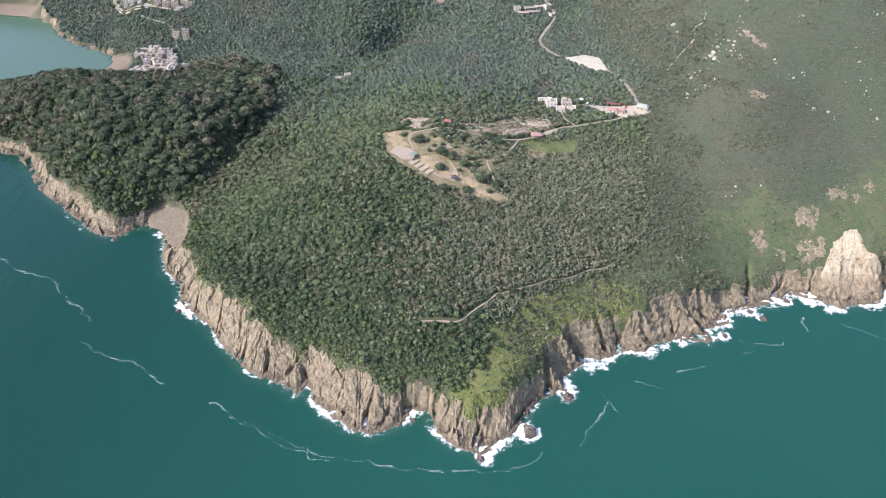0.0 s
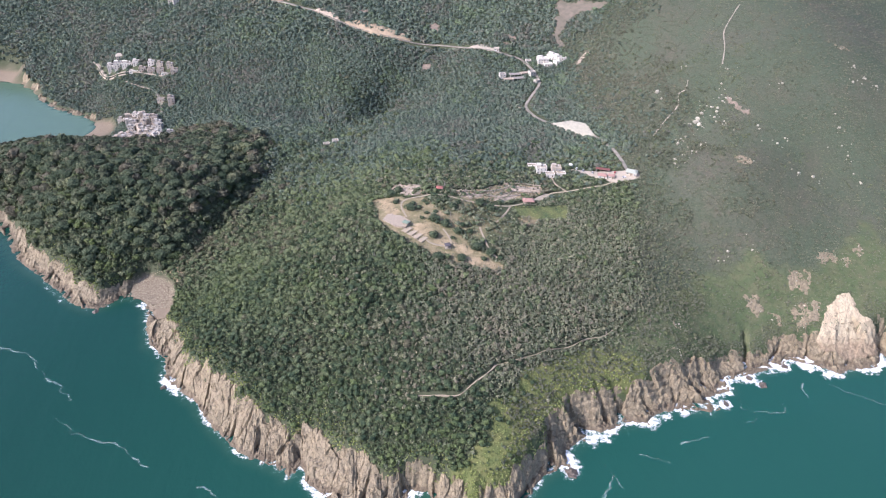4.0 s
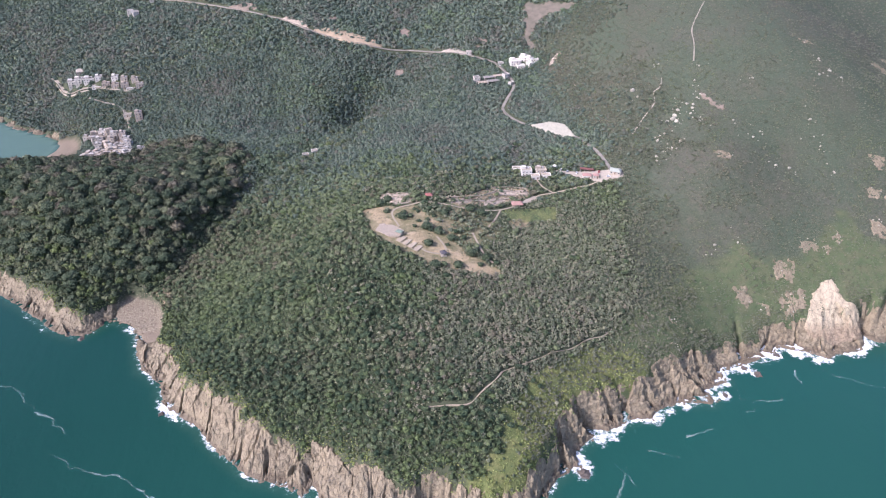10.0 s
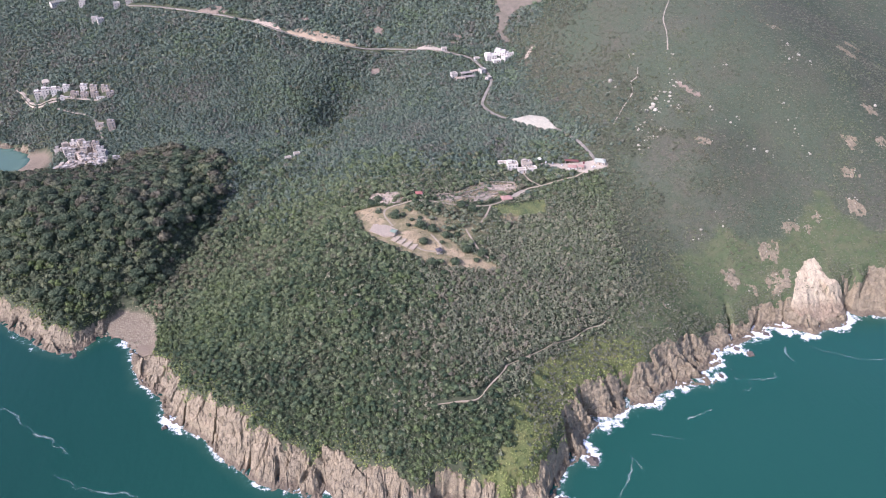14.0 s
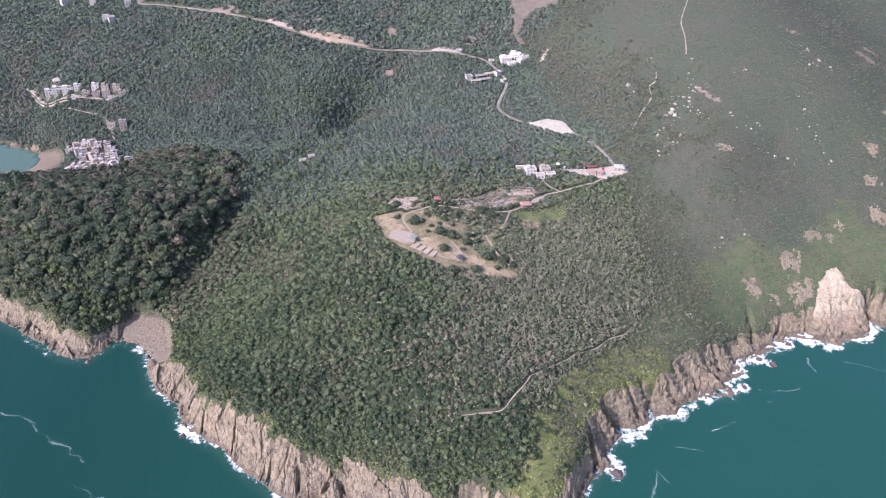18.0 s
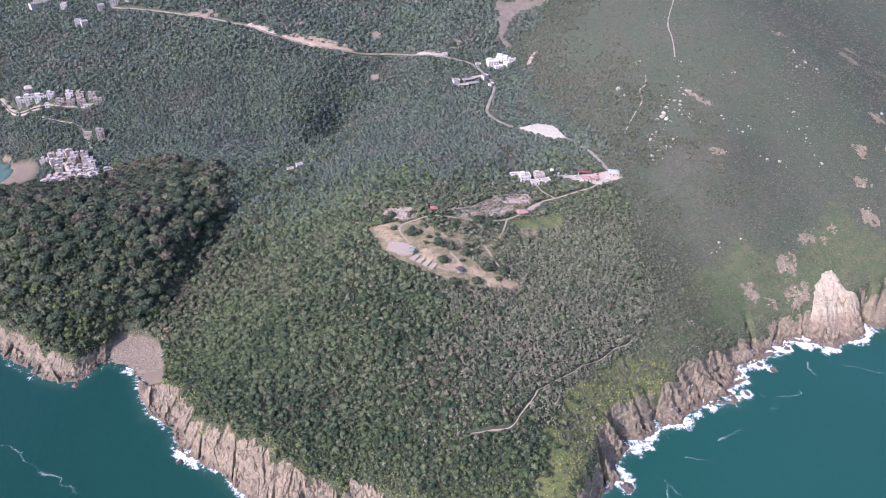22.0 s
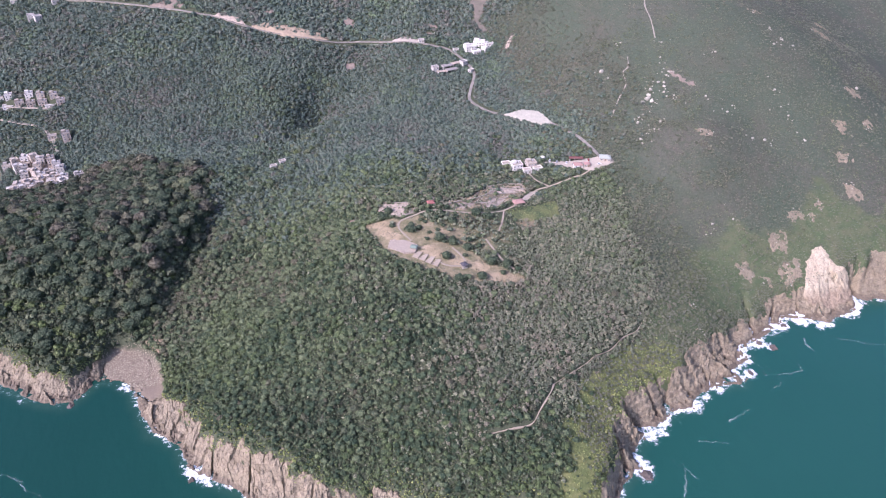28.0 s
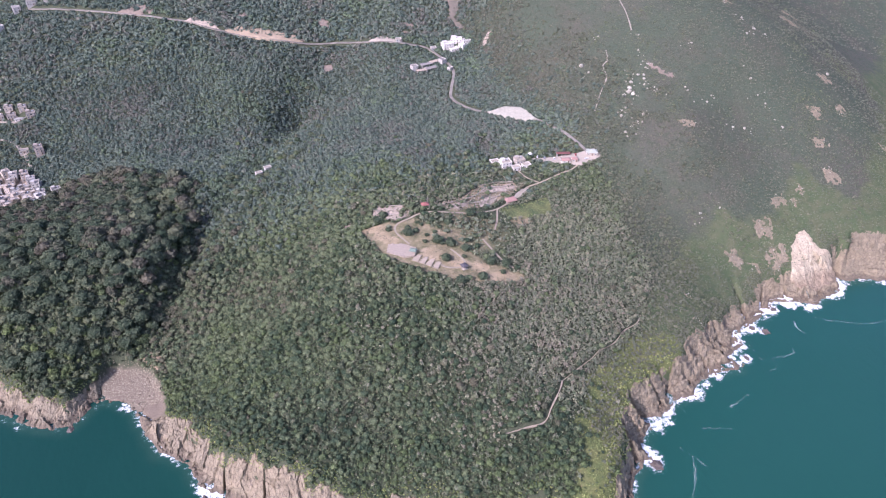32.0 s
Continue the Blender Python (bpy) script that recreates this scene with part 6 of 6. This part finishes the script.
ribbon("road_villas", [(-566, 1066), (-553, 1053), (-540, 1035), (-528, 1021), (-511, 1008), (-480, 1001), (-455, 994), (-420, 984)], 6.0, CONCRETE, "pale concrete lane below the villas", "road", 0.9, 0.08)
wall_along("retaining_wall", [(-556, 1050), (-541, 1030), (-528, 1016), (-511, 1004), (-480, 997)], 1.6, 0.6, WALL_CREAM, "long cream retaining wall below the villas")
ribbon("road_village", [(-484, 988), (-472, 982), (-456, 975), (-435, 966), (-428, 958), (-420, 945), (-412, 925)], 4.0, CONCRETE, "narrow concrete village road in the trees", "road", 0.9, 0.1)

# the white compound and the sheds by the road
settle(house("white_house", "bright white two-storey house on the hillside", "house", 15, 10, 2, WALL_BRIGHT, WALL_BRIGHT, "white compound"), [(108, 987, 10, 0.5), (122, 992, -20, 0.5)])
settle(house("white_house", "bright white low house with flat roof", "house", 11, 8, 1, WALL_BRIGHT, WALL_BRIGHT, "white compound", False, False), [(129, 982, 30, 0.6), (115, 980, 10, 0.6), (134, 988, 10, 0.6)])
drape("compound_yard", [(100, 992), (112, 998), (132, 996), (138, 984), (126, 976), (106, 980)], CONCRETE, "pale paved yard round the white houses", "paving", 0.5, 1.5, 0.8)


def shed(name, label, wide, deep, tall, roof_mat, group=""):
    """A long open shed with a low-pitched sheet roof on posts and a back wall."""
    root = thing(name, Matrix(), label, "shed", group)
    part("back_wall", Shape().box(0, deep / 2 - 0.1, -1.5, wide, 0.2, tall + 1.5), WALL_GREY, root)
    for sx in (-1, 1):
        part("side_wall", Shape().box(sx * (wide / 2 - 0.1), 0.1, -1.5, 0.2, deep - 0.6, tall + 1.4), WALL_GREY, root)
    for i in range(4):
        part("post", Shape().box(-wide / 2 + 0.4 + i * (wide - 0.8) / 3, -deep / 2 + 0.2, -1.5, 0.2, 0.2, tall + 1.3), FRAME, root)
    part("roof", Shape().hip(0, 0, tall, wide + 1, deep + 1, 1.1, 0.9, 0.12), roof_mat, root)
    return root


settle(shed("shed", "long grey farm shed with sheet roof", 16, 7, 3, ROOF_GREY, "roadside sheds"), [(70, 955, 15, 0.3), (74, 947, 15, 0.3)])
settle(shed("shed", "grey-brown farm shed with sheet roof", 12, 6, 3, TERRACE_STONE, "roadside sheds"), [(82, 959, 20, 0.3), (60, 944, 5, 0.3)])
settle(house("cottage", "small white roadside cottage", "house", 8, 7, 2, WALL_WHITE, ROOF_GREY, "roadside cottages", False, False), [(52, 949, 12, 0.3), (92, 957, 30, 0.3)])
settle(house("cottage", "low white cottage by the bend", "house", 7, 5, 1, WALL_WHITE, CONCRETE, "roadside cottages", False, False), [(98, 941, 40, 0.3), (88, 985, 10, 0.5), (44, 1001, 0, 0.5), (-152, 808, 20, 1.5), (-162, 803, 20, 1.5)])

# the buildings at the road's end
settle(house("park_building", "white two-storey building with flat roof among trees", "building", 11, 9, 2, WALL_BRIGHT, CONCRETE, "park buildings", False, True), [(86, 707, 4, 0.4)])
settle(house("park_building", "cream two-storey building with flat roof among trees", "building", 10, 9, 2, WALL_CREAM, CONCRETE, "park buildings", False, True), [(102, 708, 4, 0.4)])
settle(house("park_building", "low white building with flat roof", "building", 9, 6, 1, WALL_BRIGHT, CONCRETE, "park buildings", False, False), [(77, 715, 4, 0.4), (95, 699, 4, 0.4), (107, 701, 4, 0.4)])
settle(house("park_building", "visitor building with pale green-grey hipped roof", "building", 11, 8.5, 1, WALL_CREAM, plain("pale_green_grey_roof", (0.36, 0.38, 0.31), (0.28, 0.30, 0.245), 1.0, 0.75, 0.3), "park buildings", False, False, 2.2), [(179, 695, -20, 0.4)])
settle(house("kiosk", "kiosk with red and white roof", "kiosk", 9, 6, 1, WALL_BRIGHT, ROOF_SALMON, "car park kiosks", False, False, 1.7), [(149, 694, -8, 0.5)])
settle(house("kiosk", "small kiosk with dull red roof", "kiosk", 6, 5, 1, WALL_CREAM, ROOF_SALMON, "car park kiosks", False, False, 1.4), [(158, 692, -8, 0.5)])
settle(shed("shelter", "long dark red roofed shelter beside the car park", 14, 4.5, 2.8, plain("dark_red_sheet", (0.16, 0.07, 0.06), None, 1.0)), [(151, 705, -12, 0.5)])
tank = thing("storage_tank", on_ground(119, 719), "white domed storage tank at the wood's edge", "tank")
part("tank_wall", Shape().cone(0, 0, -1, 2.4, 2.4, 3.6, 16), WALL_BRIGHT, tank)
part("dome", Shape().cone(0, 0, 2.603, 2.4, 1.7, 0.7, 16).cone(0, 0, 3.303, 1.7, 0.5, 0.5, 16), WALL_BRIGHT, tank)


def car(label, paint):
    """A parked car with cabin, glass, wheels and lamps; it points along x."""
    root = thing("car", Matrix(), label, "car", "parked cars")
    side = [(-2.15, 0.35), (2.15, 0.35), (2.2, 0.75), (1.2, 0.95), (-2.1, 1.0), (-2.2, 0.7)]
    roof = [(-1.9, 0.98), (0.95, 0.95), (0.35, 1.45), (-1.4, 1.47)]
    for name, prof, half, mat in (("body", side, 0.86, paint), ("cabin", roof, 0.74, PANE)):
        n = len(prof)
        v = [(x, -half, z) for x, z in prof] + [(x, half, z) for x, z in prof]
        part(name, Shape().add(v, [tuple(range(n)), tuple(range(n, 2 * n))[::-1]] + [(i, n + i, n + (i + 1) % n, (i + 1) % n) for i in range(n)]), mat, root)
    part("roof_panel", Shape().box(-0.5, 0, 1.463, 1.7, 1.36, 0.05), paint, root)
    for x in (-1.35, 1.35):
        for y in (-0.8, 0.8):
            s = Shape().cone(0, 0, -0.1, 0.33, 0.33, 0.2, 10)
            w = part("wheel", s, TYRE, root, at=pose(x, y, 0.33, 90, 0, 0))
            part("rim", Shape().cone(0, 0, -0.11, 0.19, 0.19, 0.22, 8), CAR_SILVER, w)
    for y in (-0.6, 0.6):
        part("headlight", Shape().box(2.17, y, 0.58, 0.08, 0.32, 0.14), FRAME, root)
    return root


for paint, label, places in ((CAR_WHITE, "white car parked on pale concrete", [(125, 713, 60, 0.62), (140, 703, 70, 0.62), (171, 690, 10, 0.62)]),
                             (CAR_SILVER, "silver car parked on pale concrete", [(131, 708, 62, 0.62), (146, 699, 75, 0.62)]),
                             (CAR_RED, "red car parked on pale concrete", [(163, 700, 70, 0.62)])):
    settle(car(label, paint), places)


# ---- the picnic green on the hilltop ----
def pavilion(name, label, wide, deep, roof_mat, rise, ridge=0.3, wall=True):
    """An open shelter: plinth, corner posts, low walls and a hipped tile roof with a ridge cap."""
    root = thing(name, Matrix(), label, "pavilion")
    part("plinth", Shape().box(0, 0, -1.5, wide + 0.6, deep + 0.6, 1.7, 0.06), CONCRETE, root)
    for sx in (-1, 1):
        for sy in (-1, 1):
            part("post", Shape().box(sx * (wide / 2 - 0.25), sy * (deep / 2 - 0.25), 0.2, 0.35, 0.35, 2.5), CONCRETE, root)
    if wall:
        for sy in (-1, 1):
            part("low_wall", Shape().box(0, sy * (deep / 2 - 0.25), 0.2, wide - 0.9, 0.2, 0.9), WALL_CREAM, root)
    r = part("roof", Shape().hip(0, 0, 2.7, wide + 1.2, deep + 1.2, rise, ridge, 0.2), roof_mat, root)
    part("ridge_cap", Shape().box(0, 0, 2.7 + rise - 0.05, (wide + 1.2) * ridge + 0.4, 0.3, 0.2), roof_mat, r)
    return root


settle(pavilion("pavilion", "picnic pavilion with bright red hipped roof", 6.0, 4.6, ROOF_RED, 1.7), [(-20, 641, 0, 0.3)])
settle(pavilion("pavilion", "low shelter with faded red hipped roof", 10.5, 7.0, ROOF_SALMON, 2.2, 0.45), [(69, 647, 6, 0.3)])
settle(pavilion("pavilion", "small viewing pavilion with dark tiled roof", 4.4, 4.4, ROOF_DARK, 1.6, 0.08, False), [(-9, 556, 20, 0.3)])
settle(pavilion("shelter", "small shelter with blue-green sheet roof", 4.8, 3.8, ROOF_TEAL, 0.9, 0.6, False), [(-48, 578, -30, 0.4)])

# paved viewing terrace and stepped slabs
HEX = [(-70, 583), (-57, 573), (-48, 573), (-44, 583), (-49, 588), (-57, 595), (-66, 594)]
zt = max(z_at(*p) for p in HEX) - 0.1
root = thing("viewing_terrace", Matrix(), "pale paved viewing terrace on the hilltop", "terrace")
part("terrace_base", Shape().prism(HEX, zt - 3.5, zt), TERRACE_STONE, root)
slab_mesh = Shape().box(0, 0, 0, 2.3, 2.3, 0.12, 0.04).mesh("paving_slab", plain("pinkish_paving_slab", (0.35, 0.295, 0.225), (0.26, 0.22, 0.165), 0.8))
ix, iy = np.meshgrid(np.arange(-72, -42, 2.4), np.arange(572, 597, 2.4))
for x, y in zip(ix.ravel(), iy.ravel()):
    c = np.array([x - 1.1, x + 1.1]), np.array([y - 1.1, y + 1.1])
    if inside_of(HEX, np.array([x - 1.1, x + 1.1, x - 1.1, x + 1.1]), np.array([y - 1.1, y - 1.1, y + 1.1, y + 1.1])).all():
        part("paving_slab", slab_mesh, None, root, at=pose(x, y, zt + 0.004))
step_paving = plain("pale_step_paving", (0.36, 0.30, 0.215), (0.27, 0.225, 0.16), 0.7)
for x, y in [(-46.5, 571.5), (-41.6, 568.2), (-36.7, 564.9), (-31.8, 561.6)]:
    solid("stone_slab", Shape().box(0, 0, -3.0, 5.6, 9.5, 3.0, 0.05), step_paving, pose(x, y, max(z_at(x, y), z_at(x + 2, y + 3)) + 0.12, 0, 0, -34),
          "broad pale concrete slab stepping down the hilltop", "slab", "stepped slabs")

# stone terraces of the picnic sites
for n, line in enumerate([[(-70, 648), (-58, 640), (-44, 636)], [(-66, 655), (-56, 648), (-40, 643)], [(-62, 662), (-52, 655), (-40, 650)], [(-58, 632), (-48, 629), (-38, 631)],
                          [(20, 650), (36, 658), (48, 668)], [(46, 676), (64, 680), (84, 679)], [(46, 668), (64, 672), (84, 671)], [(40, 646), (50, 652), (64, 658)],
                          [(10, 640), (24, 644), (36, 646)], [(-4, 640), (8, 646), (20, 648)], [(48, 660), (60, 664), (80, 665)]]):
    wall_along("stone_wall", line, 0.9, 0.6, TERRACE_STONE, "low rubble retaining wall of a picnic terrace")
for n, poly in enumerate([[(-71, 644), (-62, 660), (-40, 648), (-37, 634), (-52, 628)], [(46, 674), (84, 677), (84, 668), (48, 664)], [(34, 636), (46, 643), (58, 653), (48, 660), (36, 648)], [(0, 632), (24, 640), (22, 648), (2, 642)],
                          [(72, 652), (84, 653), (98, 667), (88, 667)]]):
    drape("picnic_terrace", poly, TERRACE_STONE if n < 4 else CONCRETE, "grey-pink stony picnic terrace" if n < 4 else "pale concrete apron by the shelter", "terrace", 0.35, 1.0, 1.6 if n < 4 else 0.5, 0.45 if n < 4 else 0.05, 3, 141 + n)
x, y, rngs = scatter(95, -75, 90, 626, 682, 1.7, lambda x, y: 0.65 * (inside_of(TERRACE_WEST, x, y) | inside_of(TERRACE_EAST, x, y)))
plant("rubble", stones, x, y, ground(x, y) + 0.35, rngs.uniform(0.25, 0.8, len(x)), np.full(len(x), 0.5), rngs, TERRACE_STONE, "scattered grey stones on the picnic terraces", "rubble")


x, y, rngs = scatter(96, -85, 50, 530, 650, 1.7, lambda x, y: on_green(x, y) * np.clip(0.30 + 1.3 * fbm(x / 11, y / 11, 207, 3), 0.03, 0.8))
ok = (from_line(GREEN_PATHS[0], x, y) > 2) & (from_line(GREEN_PATHS[1], x, y) > 2) & ~inside_of(HEX, x, y)
x, y = x[ok], y[ok]
plant("grass_tussocks", BUSH, x, y, ground(x, y) - 0.1, rngs.uniform(0.25, 0.75, len(x)), np.clip(0.55 + 0.3 * rngs.normal(size=len(x)), 0, 1), rngs, LEAF_SCRUB,
      "dry grass tussocks and low weeds on the hilltop green", "grass", np.clip(0.6 + 0.2 * rngs.normal(size=len(x)), 0, 1))


x, y, rngs = scatter(98, 44, 112, 614, 652, 1.1, lambda x, y: 0.85 * inside_of(LAWN, x, y))
plant("lawn_grass", BUSH, x, y, ground(x, y) - 0.12, rngs.uniform(0.2, 0.4, len(x)), np.clip(0.3 + 0.2 * rngs.normal(size=len(x)), 0, 1), rngs, LEAF_GRASS,
      "rough green grass of the park lawn", "grass", np.clip(0.4 + 0.12 * rngs.normal(size=len(x)), 0, 1))


# ---- single trees ----
def single_tree(name, shape, leaf, label, category="tree", group=""):
    leaves, wood = shape
    root = thing(name, Matrix(), label, category, group)
    part("trunk", Shape().tris(wood[:8]), BARK, root)
    limbs = wood[8:]
    for k in range(0, len(limbs), 6):
        part("limb", Shape().tris(limbs[k : k + 6]), BARK, root)
    if leaves is not None:
        me = Shape().tris(leaves).mesh("crown", leaf)
        number_on(me, "tone", np.full(len(me.vertices), 0.35))
        number_on(me, "hue", np.full(len(me.vertices), 0.5))
        part("crown", me, None, root)
    return root


GREEN_TREES = [(-38, 606), (-34, 590), (-8, 584), (24, 548), (-46, 552), (-12, 600), (-61, 615), (-30, 598), (-24, 595), (-20, 586), (-31, 614), (-11, 616), (-24, 635), (-11, 591), (10, 605),
               (4, 638), (4, 614), (17, 600), (-31, 540), (-16, 607), (8, 590), (-2, 620), (28, 612), (-28, 622), (12, 618), (-22, 601), (3, 606), (-13, 622), (-5, 569),
               (-1, 588), (9, 612), (25, 603), (22, 616), (33, 596), (27, 588), (36, 612), (15, 594), (-34, 618), (-60, 618), (-44, 612)]
BROAD_TREES = [(-22, 567), (-17, 541), (4, 544), (-66, 634), (0, 578), (17, 561), (30, 558), (-46, 604), (-12, 584), (-23, 589), (-60, 640), (20, 626), (-6, 612), (30, 622)]
rng = np.random.default_rng(23)
for k, (r, t, lab) in enumerate([(3.2, 3.6, "small dark round-crowned tree on dry grass"), (2.3, 2.6, "low dark bush-like tree on bare soil"), (2.8, 4.0, "thin grey-green tree on the dry green")]):
    root = single_tree("tree", dome_shape(700 + k, r, t, 6, 150, 0.6, limbs=3), LEAF_DRY if k == 2 else LEAF_WEST, lab, "tree", "trees on the green")
    settle(root, [(x, y, float(rng.uniform(0, 360)), 0.0) for x, y in GREEN_TREES[k::3]])
for k in range(2):
    root = single_tree("tree", dome_shape(710 + k, 5.2 + 0.7 * k, 6.0 + k, 9, 330, 0.7, limbs=3), LEAF_WEST, "dark broad-crowned tree on the dry green", "tree", "broad trees on the green")
    settle(root, [(x, y, float(rng.uniform(0, 360)), 0.0) for x, y in BROAD_TREES[k::2]])
hedge = single_tree("shrub", tree_shape(720, 1.3, 1.6, 3, 60, 0.4), LEAF_WEST, "small round shrub in a row on the lawn", "shrub", "lawn shrubs")
settle(hedge, [(54, 634, 0, 0), (58, 635, 50, 0), (62, 636, 100, 0), (66, 637, 20, 0), (70, 638, 150, 0), (75, 639, 70, 0), (80, 639, 210, 0), (85, 642, 30, 0), (91, 644, 300, 0), (96, 642, 10, 0), (103, 645, 80, 0)])


def dead_tree(seed, tall):
    rng = np.random.default_rng(seed)
    wood = [stick_tris((0, 0, -0.5), (rng.normal() * 0.4, rng.normal() * 0.4, tall), 0.17, 0.05, 4)]
    for _ in range(5):
        a, z0 = rng.uniform(0, 6.28), rng.uniform(0.35, 0.8) * tall
        wood.append(stick_tris((0, 0, z0), (math.cos(a) * tall * 0.28, math.sin(a) * tall * 0.28, z0 + tall * 0.25), 0.07, 0.02, 3))
    return None, np.concatenate(wood)


for k in range(3):
    root = single_tree("dead_tree", dead_tree(730 + k, 5.5 + k), None, "bare pale dead tree among the bushes", "tree", "dead trees")
    mine = []
    for _ in range(14):
        x, y = rng.choice([(20, 640), (100, 685), (150, 520), (60, 590), (110, 560)]) + rng.normal(size=2) * (26, 12)
        mine.append((float(x), float(y), float(rng.uniform(0, 360)), 0.0))
    settle(root, mine)
big = [single_tree("tree", dome_shape(740 + k, 7.4, 11.0, 10, 330, 0.95, limbs=3), LEAF_WEST, "tall dark broadleaf tree with rounded crown in the western wood", "tree", "tall western trees") for k in range(4)]
x, y, rngs = scatter(97, -560, -240, 590, 840, 17, west_wood)
ok = land_ok(x, y, 6)
for k, root in enumerate(big):
    settle(root, [(float(a), float(b), float(rngs.uniform(0, 360)), 0.3) for a, b in zip(x[ok][k::4], y[ok][k::4])])
